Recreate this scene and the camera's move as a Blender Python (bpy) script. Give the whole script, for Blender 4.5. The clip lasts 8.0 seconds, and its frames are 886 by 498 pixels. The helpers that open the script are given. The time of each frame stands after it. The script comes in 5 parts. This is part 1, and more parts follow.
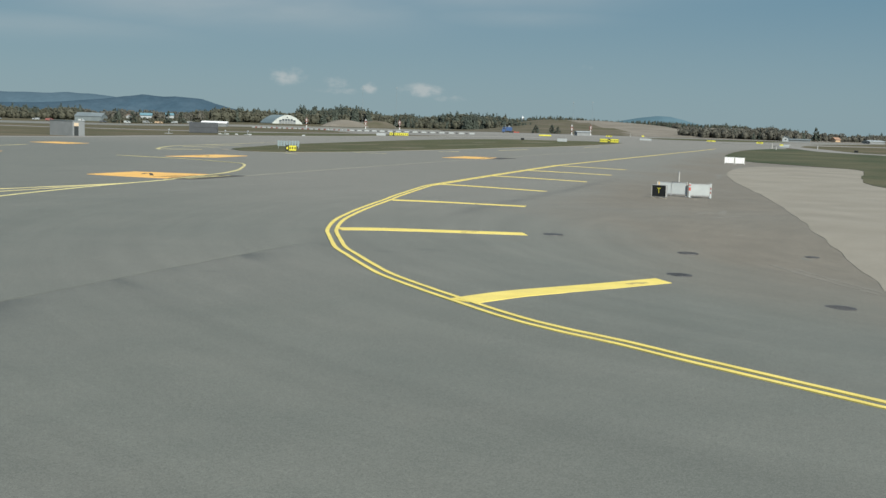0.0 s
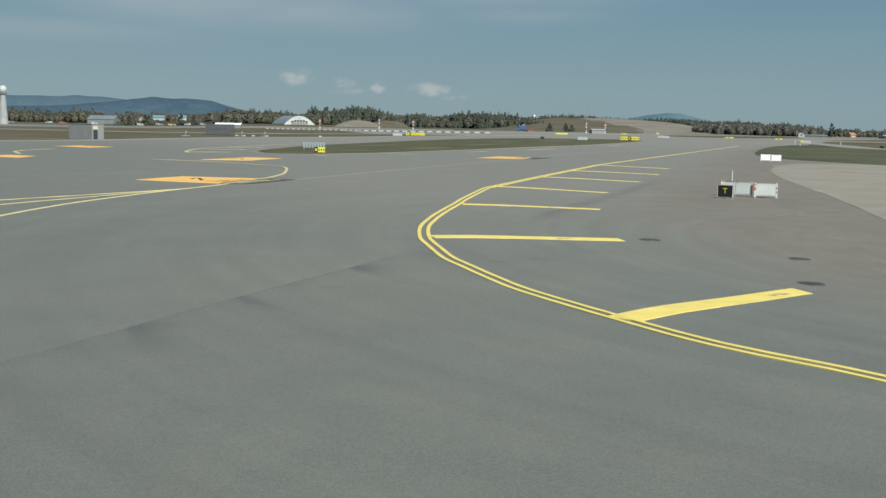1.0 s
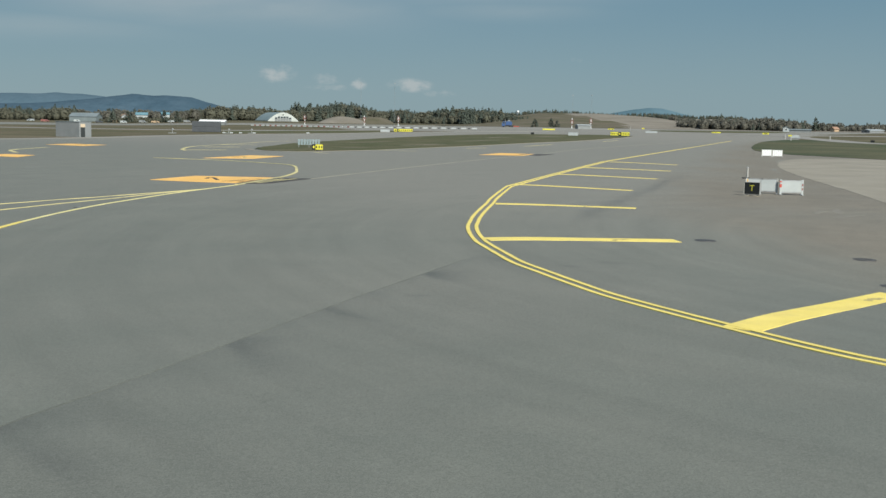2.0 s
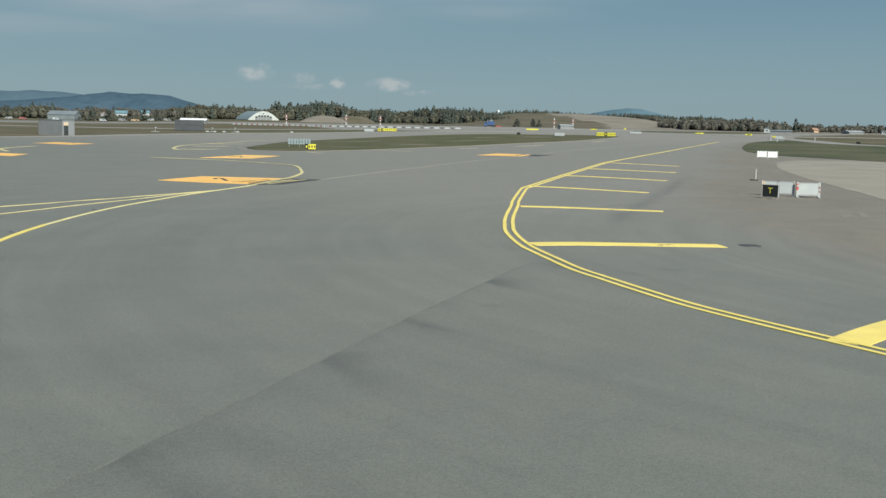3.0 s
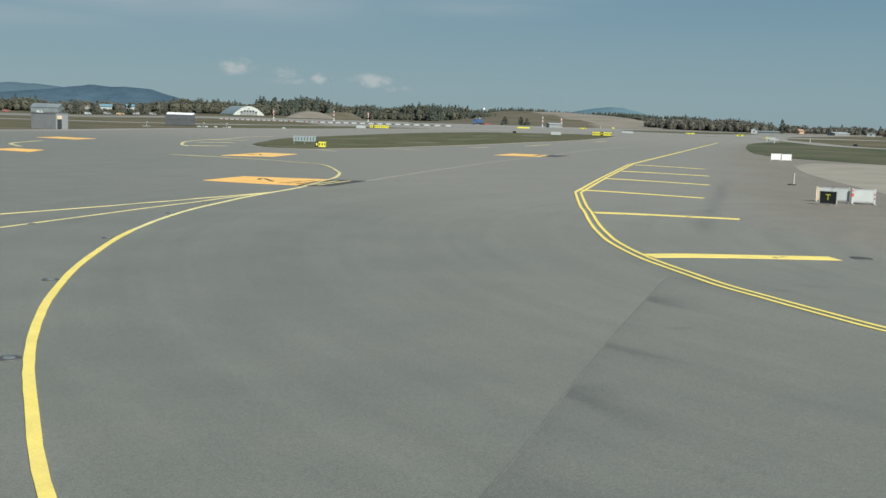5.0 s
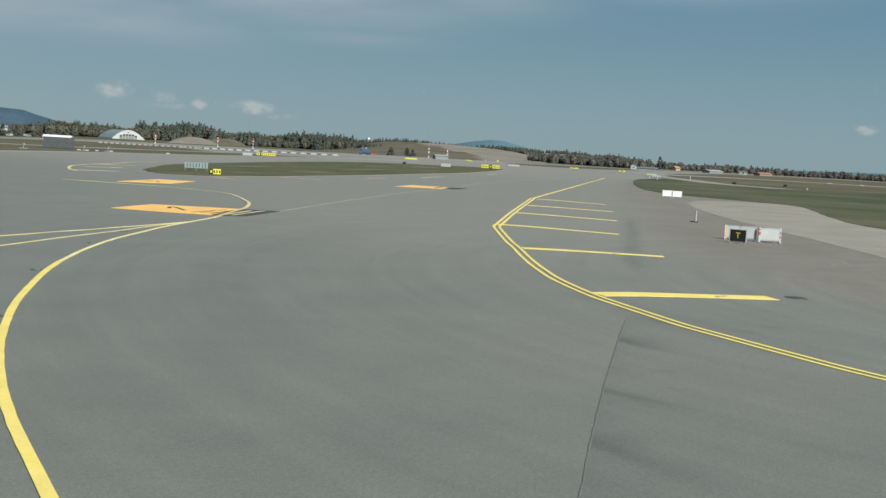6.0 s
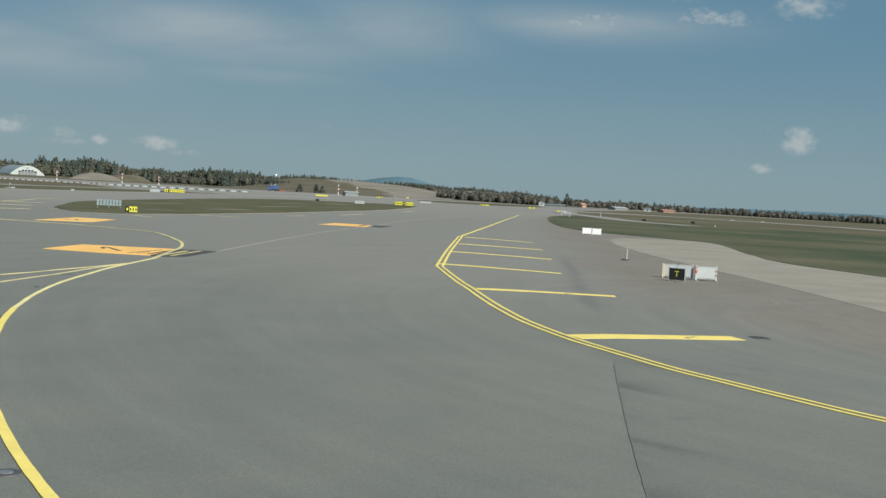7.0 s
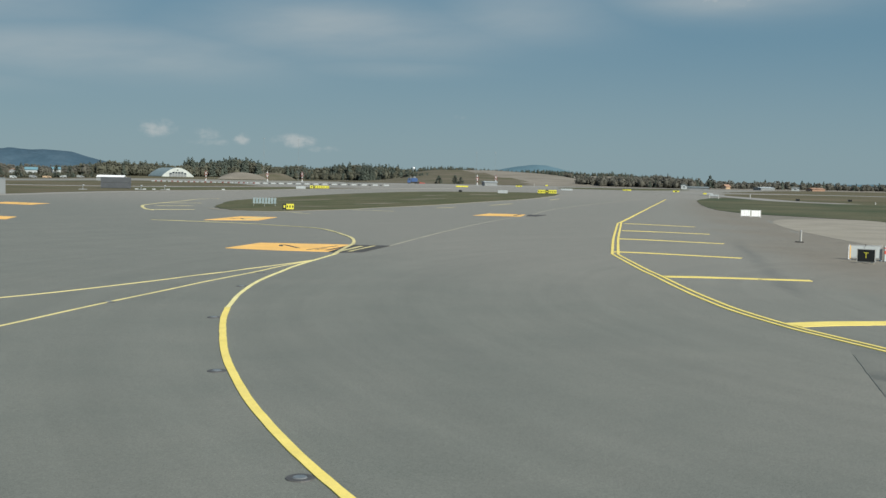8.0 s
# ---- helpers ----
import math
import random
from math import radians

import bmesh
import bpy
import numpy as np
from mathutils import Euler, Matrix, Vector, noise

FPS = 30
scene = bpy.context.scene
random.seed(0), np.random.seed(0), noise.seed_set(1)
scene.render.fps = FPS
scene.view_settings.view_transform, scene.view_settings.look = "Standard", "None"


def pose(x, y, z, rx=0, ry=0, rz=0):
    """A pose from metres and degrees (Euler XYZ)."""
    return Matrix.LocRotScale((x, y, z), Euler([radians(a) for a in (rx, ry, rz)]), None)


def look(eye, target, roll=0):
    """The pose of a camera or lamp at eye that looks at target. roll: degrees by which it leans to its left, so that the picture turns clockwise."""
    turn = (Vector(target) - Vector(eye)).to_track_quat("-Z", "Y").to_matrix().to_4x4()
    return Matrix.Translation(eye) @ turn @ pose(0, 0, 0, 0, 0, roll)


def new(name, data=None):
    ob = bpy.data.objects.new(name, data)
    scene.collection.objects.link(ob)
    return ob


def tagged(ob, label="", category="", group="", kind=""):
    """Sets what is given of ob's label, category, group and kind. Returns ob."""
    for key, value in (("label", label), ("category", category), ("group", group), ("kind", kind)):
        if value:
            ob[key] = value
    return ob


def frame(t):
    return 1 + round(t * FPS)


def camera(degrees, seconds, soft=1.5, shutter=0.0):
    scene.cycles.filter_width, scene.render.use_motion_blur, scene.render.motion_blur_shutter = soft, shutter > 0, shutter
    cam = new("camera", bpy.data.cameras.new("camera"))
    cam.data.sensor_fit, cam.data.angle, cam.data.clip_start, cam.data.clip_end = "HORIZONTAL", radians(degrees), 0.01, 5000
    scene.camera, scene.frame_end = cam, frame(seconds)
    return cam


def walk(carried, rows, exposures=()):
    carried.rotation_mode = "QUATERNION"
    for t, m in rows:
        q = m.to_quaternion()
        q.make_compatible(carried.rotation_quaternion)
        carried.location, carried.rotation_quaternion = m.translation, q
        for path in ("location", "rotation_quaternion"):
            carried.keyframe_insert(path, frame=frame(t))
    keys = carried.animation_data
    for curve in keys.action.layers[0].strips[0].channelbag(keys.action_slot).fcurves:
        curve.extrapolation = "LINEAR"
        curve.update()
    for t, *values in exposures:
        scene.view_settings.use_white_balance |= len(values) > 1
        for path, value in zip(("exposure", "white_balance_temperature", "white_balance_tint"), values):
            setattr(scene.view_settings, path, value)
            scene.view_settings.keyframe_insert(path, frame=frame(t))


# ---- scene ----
cam = camera(44.2, 8.0)
PATH = [
    (0, (-1.428, -0.212, 3.67), (-1.295, 1.77, 3.443), 1.8),
    (0.5, (-2.873, 0.972, 3.637), (-2.75, 2.955, 3.409), 1.8),
    (1, (-4.177, 1.715, 3.691), (-4.062, 3.699, 3.462), 1.2),
    (1.5, (-5.347, 2.389, 3.723), (-5.221, 4.371, 3.488), 1.0),
    (3, (-8.322, 4.235, 3.753), (-8.135, 6.212, 3.517), 1.2),
    (3.5, (-9.264, 4.771, 3.768), (-9.075, 6.744, 3.501), 1.3),
    (4, (-10.196, 5.242, 3.822), (-10.004, 7.213, 3.544), 1.0),
    (4.2, (-10.598, 5.366, 3.841), (-10.405, 7.336, 3.556), 1.3),
    (5.3, (-12.685, 6.182, 3.917), (-12.432, 8.154, 3.7), 2.2),
    (5.5, (-13.047, 6.378, 3.894), (-12.74, 8.343, 3.689), 2.0),
    (6, (-14.0, 6.915, 3.933), (-13.564, 8.858, 3.756), 3.2),
    (6.5, (-14.893, 7.475, 3.935), (-14.352, 9.396, 3.807), 2.1),
    (7, (-15.81, 7.92, 3.971), (-15.211, 9.826, 3.87), 3.3),
    (7.5, (-16.698, 8.349, 4.002), (-16.077, 10.247, 3.883), 3.3),
    (8, (-17.589, 9.004, 3.93), (-17.233, 10.968, 3.799), 1.2),
]
walk(cam, [(t, look(eye, target, roll)) for t, eye, target, roll in PATH], exposures=[(0, 0.90, 6450, 6), (1.5, 0.88, 6450, 6), (3.5, 0.94, 6450, 6), (4.2, 0.95, 6450, 6), (5.5, 0.93, 6450, 6), (7, 0.86, 6450, 6), (8, 0.85, 6450, 6)])

# ---- sky, sun ----
SUN_AZ, SUN_EL = radians(152), radians(37)      # azimuth clockwise from +y
world = bpy.data.worlds.new("sky")
scene.world = world
world.use_nodes = True
wn, wl = world.node_tree.nodes, world.node_tree.links
wn.clear()


def wnode(kind, **inputs):
    n = wn.new(kind)
    for k, v in inputs.items():
        sock = n.inputs[int(k[1:])] if k[0] == "i" and k[1:].isdigit() else n.inputs[k]
        if isinstance(v, bpy.types.NodeSocket):
            wl.new(v, sock)
        else:
            sock.default_value = v
    return n


def wmath(op, a, b=0.0, c=None, clamp=False):
    n = wn.new("ShaderNodeMath")
    n.operation, n.use_clamp = op, clamp
    for i, v in enumerate((a, b, c)):
        if v is None:
            continue
        if isinstance(v, bpy.types.NodeSocket):
            wl.new(v, n.inputs[i])
        else:
            n.inputs[i].default_value = v
    return n.outputs[0]


sky = wn.new("ShaderNodeTexSky")
sky.sky_type, sky.sun_disc = "NISHITA", False
sky.sun_elevation, sky.sun_rotation = SUN_EL, SUN_AZ
sky.air_density, sky.dust_density, sky.ozone_density = 1.0, 0.35, 3.0
coord = wn.new("ShaderNodeTexCoord")
sep = wnode("ShaderNodeSeparateXYZ", i0=coord.outputs["Generated"])
az = wmath("MULTIPLY", wmath("ARCTAN2", sep.outputs[0], sep.outputs[1]), 57.2958)
el = wmath("MULTIPLY", wmath("ARCSINE", sep.outputs[2]), 57.2958)
skyuv = wnode("ShaderNodeCombineXYZ", i0=az, i1=wmath("MULTIPLY", el, 1.6))
puff = wn.new("ShaderNodeTexNoise")
puff.inputs["Scale"].default_value, puff.inputs["Detail"].default_value, puff.inputs["Roughness"].default_value = 1.4, 5, 0.58
wl.new(skyuv.outputs[0], puff.inputs["Vector"])
streakuv = wnode("ShaderNodeCombineXYZ", i0=wmath("MULTIPLY", az, 0.20), i1=wmath("MULTIPLY_ADD", az, -0.045, wmath("MULTIPLY", el, 0.85)))
streak = wn.new("ShaderNodeTexNoise")
streak.inputs["Scale"].default_value, streak.inputs["Detail"].default_value, streak.inputs["Roughness"].default_value = 0.42, 5, 0.5
wl.new(streakuv.outputs[0], streak.inputs["Vector"])

# cumulus: azimuth, elevation, half width, half height (degrees), density
CUMULUS = [
    (-4.5, 2.2, 1.2, 0.55, 0.85), (-2.0, 1.95, 1.0, 0.42, 0.7), (-0.25, 1.72, 0.5, 0.36, 0.95), (-1.8, 1.55, 1.4, 0.28, 0.6),
    (2.5, 1.72, 1.3, 0.40, 1.0), (3.9, 1.35, 1.2, 0.27, 0.6), (11.0, 3.1, 0.5, 0.25, 0.55), (-12.8, 1.6, 0.5, 0.2, 0.4),
    (35.1, 3.6, 0.9, 0.75, 1.1), (33.4, 2.2, 0.8, 0.34, 0.8), (33.6, 4.2, 0.3, 0.4, 0.4), (12.7, 9.3, 1.4, 0.8, 0.5),
    (24.5, 9.2, 3.2, 0.8, 0.8), (30.5, 9.5, 3.0, 0.7, 0.75), (35.0, 10.2, 2.0, 0.9, 0.8), (29.0, 10.9, 2.5, 0.7, 0.8),
]
mass = None
for a, e, w, h, d in CUMULUS:
    dx = wmath("DIVIDE", wmath("SUBTRACT", az, a), w)
    dy = wmath("DIVIDE", wmath("SUBTRACT", el, e), h)
    r2 = wmath("ADD", wmath("MULTIPLY", dx, dx), wmath("MULTIPLY", dy, dy))
    m = wmath("MULTIPLY", wmath("POWER", 2.718, wmath("MULTIPLY", r2, -1.0)), d)
    mass = m if mass is None else wmath("MAXIMUM", mass, m)
puffs = wn.new("ShaderNodeMapRange")
puffs.interpolation_type = "SMOOTHSTEP"
puffs.inputs["From Min"].default_value, puffs.inputs["From Max"].default_value = 0.24, 0.86
wl.new(wmath("MULTIPLY", mass, wmath("MULTIPLY_ADD", puff.outputs["Fac"], 1.9, -0.15)), puffs.inputs["Value"])
# thin high veils: azimuth, elevation, half width, half height (degrees), density
VEILS = [(5.0, 7.5, 8.0, 1.6, 0.8), (13.5, 8.4, 5.5, 1.5, 0.55), (-7.0, 5.9, 9.0, 1.3, 0.75), (-13.0, 8.6, 7.0, 1.6, 0.7), (7.0, 5.6, 5.0, 0.5, 0.45), (25.0, 9.0, 6.0, 0.9, 0.8), (-16.0, 4.2, 7.0, 0.6, 0.4)]
thinmass = None
for a, e, w, h, d in VEILS:
    dx = wmath("DIVIDE", wmath("SUBTRACT", az, a), w)
    dy = wmath("DIVIDE", wmath("SUBTRACT", el, e), h)
    r2 = wmath("ADD", wmath("MULTIPLY", dx, dx), wmath("MULTIPLY", dy, dy))
    m = wmath("MULTIPLY", wmath("POWER", 2.718, wmath("MULTIPLY", r2, -1.0)), d)
    thinmass = m if thinmass is None else wmath("MAXIMUM", thinmass, m)
veil = wn.new("ShaderNodeMapRange")
veil.interpolation_type = "SMOOTHSTEP"
veil.inputs["From Min"].default_value, veil.inputs["From Max"].default_value = 0.30, 0.68
veil.inputs["To Min"].default_value, veil.inputs["To Max"].default_value = 0.45, 1.0
wl.new(streak.outputs["Fac"], veil.inputs["Value"])
veils = wmath("MULTIPLY", wmath("MULTIPLY", thinmass, veil.outputs[0]), 0.72)
cover = wmath("MAXIMUM", wmath("MULTIPLY", puffs.outputs[0], 0.64), veils, clamp=True)
CLOUD = (4.4, 4.55, 4.6, 1)
mixed = wn.new("ShaderNodeMix")
mixed.data_type = "RGBA"
wl.new(cover, mixed.inputs["Factor"])
mixed.inputs[7].default_value = CLOUD
# low haze: pale at the horizon, bluer above, thinning out with height
low = wn.new("ShaderNodeMapRange")
low.interpolation_type = "SMOOTHSTEP"
low.inputs["From Min"].default_value, low.inputs["From Max"].default_value = 0.0, 10.0
wl.new(el, low.inputs["Value"])
haze = wn.new("ShaderNodeMix")
haze.data_type = "RGBA"
wl.new(low.outputs[0], haze.inputs["Factor"])
haze.inputs[6].default_value, haze.inputs[7].default_value = (1.95, 2.78, 3.22, 1), (1.10, 2.12, 2.93, 1)
thin = wn.new("ShaderNodeMapRange")
thin.interpolation_type = "SMOOTHSTEP"
thin.inputs["From Min"].default_value, thin.inputs["From Max"].default_value = 8.0, 40.0
thin.inputs["To Min"].default_value, thin.inputs["To Max"].default_value = 0.94, 0.0
wl.new(el, thin.inputs["Value"])
hazed = wn.new("ShaderNodeMix")
hazed.data_type = "RGBA"
wl.new(thin.outputs[0], hazed.inputs["Factor"])
wl.new(sky.outputs[0], hazed.inputs[6])
wl.new(haze.outputs[2], hazed.inputs[7])
wl.new(hazed.outputs[2], mixed.inputs[6])
bg = wn.new("ShaderNodeBackground")
bg.inputs["Strength"].default_value = 0.062
wl.new(mixed.outputs[2], bg.inputs["Color"])
wout = wn.new("ShaderNodeOutputWorld")
wl.new(bg.outputs[0], wout.inputs["Surface"])

lamp = bpy.data.lights.new("sun", "SUN")
lamp.energy, lamp.angle, lamp.color = 3.4, radians(0.53), (1.0, 0.95, 0.87)
sun = new("sun", lamp)
sun.matrix_world = look((60 * math.sin(SUN_AZ) * math.cos(SUN_EL), 60 * math.cos(SUN_AZ) * math.cos(SUN_EL), 60 * math.sin(SUN_EL)), (0, 0, 0))


# ---- materials ----
def material(name, a, b, scale=1.0, rough=0.8, fine=0.0, fine_scale=40.0, bump=0.0, bump_scale=None, metal=0.0, per_piece=0.0, stretch=None, c=None, c_scale=0.1, c_amount=0.0, gloss=0.5, arcs=None, dust=None, pale_tone=None, stain=None, grain=None):
    """Two colours mixed by a broad noise, a third by a still broader one, a fine grain, relief and a little change from piece to piece."""
    mat = bpy.data.materials.new(name)
    mat.use_nodes = True
    nt = mat.node_tree
    N, L = nt.nodes, nt.links
    bsdf = N["Principled BSDF"]
    bsdf.inputs["Roughness"].default_value, bsdf.inputs["Metallic"].default_value = rough, metal
    bsdf.inputs["Specular IOR Level"].default_value = gloss
    geo = N.new("ShaderNodeNewGeometry")
    src = geo.outputs["Position"]
    if stretch:
        mp = N.new("ShaderNodeMapping")
        mp.inputs["Scale"].default_value = stretch[:3]
        mp.inputs["Rotation"].default_value = (0, 0, stretch[3])
        L.new(src, mp.inputs["Vector"])
        wide = mp.outputs[0]
    else:
        wide = src

    def noise_tex(s, vec, detail=5, roughness=0.6):
        n = N.new("ShaderNodeTexNoise")
        n.inputs["Scale"].default_value, n.inputs["Detail"].default_value, n.inputs["Roughness"].default_value = s, detail, roughness
        L.new(vec, n.inputs["Vector"])
        return n.outputs["Fac"]

    def ramp(v, lo, hi):
        n = N.new("ShaderNodeMapRange")
        n.inputs["From Min"].default_value, n.inputs["From Max"].default_value = lo, hi
        L.new(v, n.inputs["Value"])
        return n.outputs[0]

    def mix(f, p, q, kind="MIX"):
        n = N.new("ShaderNodeMix")
        n.data_type, n.blend_type = "RGBA", kind
        for v, sock in ((f, n.inputs["Factor"]), (p, n.inputs[6]), (q, n.inputs[7])):
            if isinstance(v, bpy.types.NodeSocket):
                L.new(v, sock)
            else:
                sock.default_value = v if sock.type == "VALUE" else (*v[:3], 1)
        return n.outputs[2]

    def times(v, k):
        n = N.new("ShaderNodeMath")
        n.operation = "MULTIPLY"
        L.new(v, n.inputs[0])
        n.inputs[1].default_value = k
        return n.outputs[0]

    col = mix(ramp(noise_tex(scale, wide), 0.33, 0.67), a, b)
    if c:
        col = mix(times(ramp(noise_tex(c_scale, src, 4), 0.42, 0.66), c_amount), col, c)
    # paler tone mixed in by place, from a value stored on the mesh
    if pale_tone:
        tone_at = N.new("ShaderNodeAttribute")
        tone_at.attribute_name = "pale_tone"
        col = mix(tone_at.outputs["Fac"], col, pale_tone)
    if dust:
        at = N.new("ShaderNodeAttribute")
        at.attribute_name = "dust"
        col = mix(at.outputs["Fac"], col, mix(ramp(noise_tex(0.5, src), 0.3, 0.7), dust[0], dust[1]))
    if stain:
        dark = N.new("ShaderNodeAttribute")
        dark.attribute_name = "stain"
        col = mix(dark.outputs["Fac"], col, stain)
    if arcs:
        off = N.new("ShaderNodeVectorMath")
        off.operation = "SUBTRACT"
        L.new(src, off.inputs[0])
        off.inputs[1].default_value = (*arcs, 0)
        far = N.new("ShaderNodeVectorMath")
        far.operation = "LENGTH"
        L.new(off.outputs[0], far.inputs[0])
        xyz = N.new("ShaderNodeSeparateXYZ")
        L.new(off.outputs[0], xyz.inputs[0])
        ang = N.new("ShaderNodeMath")
        ang.operation = "ARCTAN2"
        L.new(xyz.outputs[0], ang.inputs[0])
        L.new(xyz.outputs[1], ang.inputs[1])
        pol = N.new("ShaderNodeCombineXYZ")
        L.new(far.outputs["Value"], pol.inputs[0])
        L.new(times(ang.outputs[0], 1.3), pol.inputs[1])
        n = N.new("ShaderNodeMapRange")
        n.inputs["From Min"].default_value, n.inputs["From Max"].default_value = 0.35, 0.65
        n.inputs["To Min"].default_value, n.inputs["To Max"].default_value = 0.935, 1.05
        L.new(noise_tex(1.1, pol.outputs[0], 5, 0.62), n.inputs["Value"])
        col = mix(1.0, col, n.outputs[0], "MULTIPLY")
    if fine:
        g = ramp(noise_tex(fine_scale, src, 3, 0.85), 0.3, 0.7)
        n = N.new("ShaderNodeMapRange")
        n.inputs["To Min"].default_value, n.inputs["To Max"].default_value = 1 - fine, 1 + fine
        L.new(g, n.inputs["Value"])
        col = mix(1.0, col, n.outputs[0], "MULTIPLY")
    if grain:
        for cells, strength in grain:
            v = N.new("ShaderNodeTexVoronoi")
            v.inputs["Scale"].default_value = cells
            L.new(src, v.inputs["Vector"])
            chip = N.new("ShaderNodeSeparateColor")
            L.new(v.outputs["Color"], chip.inputs[0])
            n = N.new("ShaderNodeMapRange")
            n.inputs["To Min"].default_value, n.inputs["To Max"].default_value = 1 - strength, 1 + strength
            L.new(chip.outputs[0], n.inputs["Value"])
            col = mix(1.0, col, n.outputs[0], "MULTIPLY")
    if per_piece:
        info = N.new("ShaderNodeObjectInfo")
        n = N.new("ShaderNodeMapRange")
        n.inputs["To Min"].default_value, n.inputs["To Max"].default_value = 1 - per_piece, 1 + per_piece
        L.new(info.outputs["Random"], n.inputs["Value"])
        col = mix(1.0, col, n.outputs[0], "MULTIPLY")
    L.new(col, bsdf.inputs["Base Color"])
    if bump:
        bp = N.new("ShaderNodeBump")
        bp.inputs["Strength"].default_value, bp.inputs["Distance"].default_value = bump, 0.02
        L.new(noise_tex(bump_scale or fine_scale, src, 3, 0.7), bp.inputs["Height"])
        L.new(bp.outputs[0], bsdf.inputs["Normal"])
    return mat


def foliage(name, a, b):
    """Leaf colour that changes from clump to clump."""
    mat = bpy.data.materials.new(name)
    mat.use_nodes = True
    N, L = mat.node_tree.nodes, mat.node_tree.links
    geo = N.new("ShaderNodeNewGeometry")
    m = N.new("ShaderNodeMix")
    m.data_type = "RGBA"
    m.inputs[6].default_value, m.inputs[7].default_value = (*a, 1), (*b, 1)
    L.new(geo.outputs["Random Per Island"], m.inputs["Factor"])
    L.new(m.outputs[2], N["Principled BSDF"].inputs["Base Color"])
    bsdf = N["Principled BSDF"]
    bsdf.inputs["Roughness"].default_value, bsdf.inputs["Specular IOR Level"].default_value = 0.9, 0.1
    leaf = N.new("ShaderNodeBsdfTranslucent")
    L.new(m.outputs[2], leaf.inputs["Color"])
    both = N.new("ShaderNodeMixShader")
    both.inputs[0].default_value = 0.42
    L.new(bsdf.outputs[0], both.inputs[1])
    L.new(leaf.outputs[0], both.inputs[2])
    L.new(both.outputs[0], N["Material Output"].inputs["Surface"])
    return mat


ASPHALT = material("asphalt", (0.129, 0.138, 0.116), (0.151, 0.157, 0.132), 0.35, 0.82, 0.30, 70, 0.38, 85, c=(0.107, 0.116, 0.102), c_scale=0.11, c_amount=0.22, gloss=0.5, arcs=(24.0, 38.0), grain=((58, 0.175), (27, 0.06)), pale_tone=(0.206, 0.197, 0.167), stain=(0.085, 0.088, 0.080), dust=((0.151, 0.136, 0.105), (0.184, 0.166, 0.130)))
LANE = material("asphalt_lane", (0.129, 0.138, 0.116), (0.151, 0.157, 0.132), 0.35, 0.82, 0.30, 70, 0.38, 85, c=(0.107, 0.116, 0.102), c_scale=0.11, c_amount=0.22, gloss=0.5, arcs=(24.0, 38.0), grain=((58, 0.175), (27, 0.06)), pale_tone=(0.206, 0.197, 0.167), dust=((0.074, 0.080, 0.071), (0.100, 0.106, 0.095)))
DUST = material("chalky_dust", (0.162, 0.152, 0.125), (0.198, 0.186, 0.154), 1.6, 0.9, 0.4, 30)
SEAM = material("tar_seam", (0.104, 0.110, 0.097), (0.138, 0.145, 0.124), 0.9, 0.85, 0.4, 30)
CONCRETE = material("pale_gravel", (0.235, 0.216, 0.172), (0.285, 0.264, 0.214), 0.25, 0.92, 0.16, 18, 0.6, 20, c=(0.19, 0.176, 0.146), c_scale=0.12, c_amount=0.35, gloss=0.3)
YELLOW = material("yellow_paint", (0.74, 0.595, 0.135), (0.80, 0.65, 0.175), 1.2, 0.65, 0.10, 30, 0.2, 40, c=(0.50, 0.40, 0.14), c_scale=1.1, c_amount=0.28)
SMEAR = material("smeared_paint", (0.30, 0.25, 0.11), (0.52, 0.42, 0.14), 6, 0.8, 0.25, 30)
CREAM = material("cream_yellow_paint", (0.68, 0.61, 0.26), (0.76, 0.68, 0.32), 0.9, 0.7, 0.1, 30, c=(0.46, 0.42, 0.22), c_scale=0.7, c_amount=0.4)
PALE = material("faded_yellow_paint", (0.56, 0.50, 0.24), (0.66, 0.57, 0.25), 0.7, 0.75, 0.12, 30, c=(0.30, 0.28, 0.17), c_scale=0.5, c_amount=0.6)
FAINT = material("worn_pale_paint", (0.26, 0.25, 0.19), (0.36, 0.34, 0.25), 0.5, 0.8, 0.15, 30, c=(0.19, 0.19, 0.16), c_scale=0.4, c_amount=0.6)
DULLRED = material("dull_red_plastic", (0.20, 0.075, 0.065), (0.26, 0.10, 0.085), 1.0, 0.6, 0.1, 10)
ORANGE = material("orange_paint", (0.76, 0.43, 0.10), (0.86, 0.51, 0.145), 0.35, 0.7, 0.08, 20, c=(0.62, 0.38, 0.13), c_scale=0.6, c_amount=0.5)
BLACKP = material("black_paint", (0.040, 0.036, 0.030), (0.065, 0.060, 0.052), 0.8, 0.7, 0.15, 25)
GRASS = material("short_grass", (0.054, 0.068, 0.032), (0.092, 0.094, 0.050), 0.22, 0.95, 0.32, 5, 0.8, 9, c=(0.125, 0.108, 0.068), c_scale=0.09, c_amount=0.8, gloss=0.1)
GREEN = material("green_grass", (0.043, 0.060, 0.032), (0.066, 0.078, 0.044), 0.22, 0.95, 0.3, 5, 0.8, 9, c=(0.135, 0.118, 0.074), c_scale=0.033, c_amount=0.75, gloss=0.1)
DRY = material("dry_grass", (0.096, 0.084, 0.054), (0.140, 0.119, 0.078), 0.05, 0.95, 0.22, 3, 0.8, 4, c=(0.070, 0.074, 0.038), c_scale=0.03, c_amount=0.9, gloss=0.1, stretch=(0.35, 1.0, 1.0, 0.0))
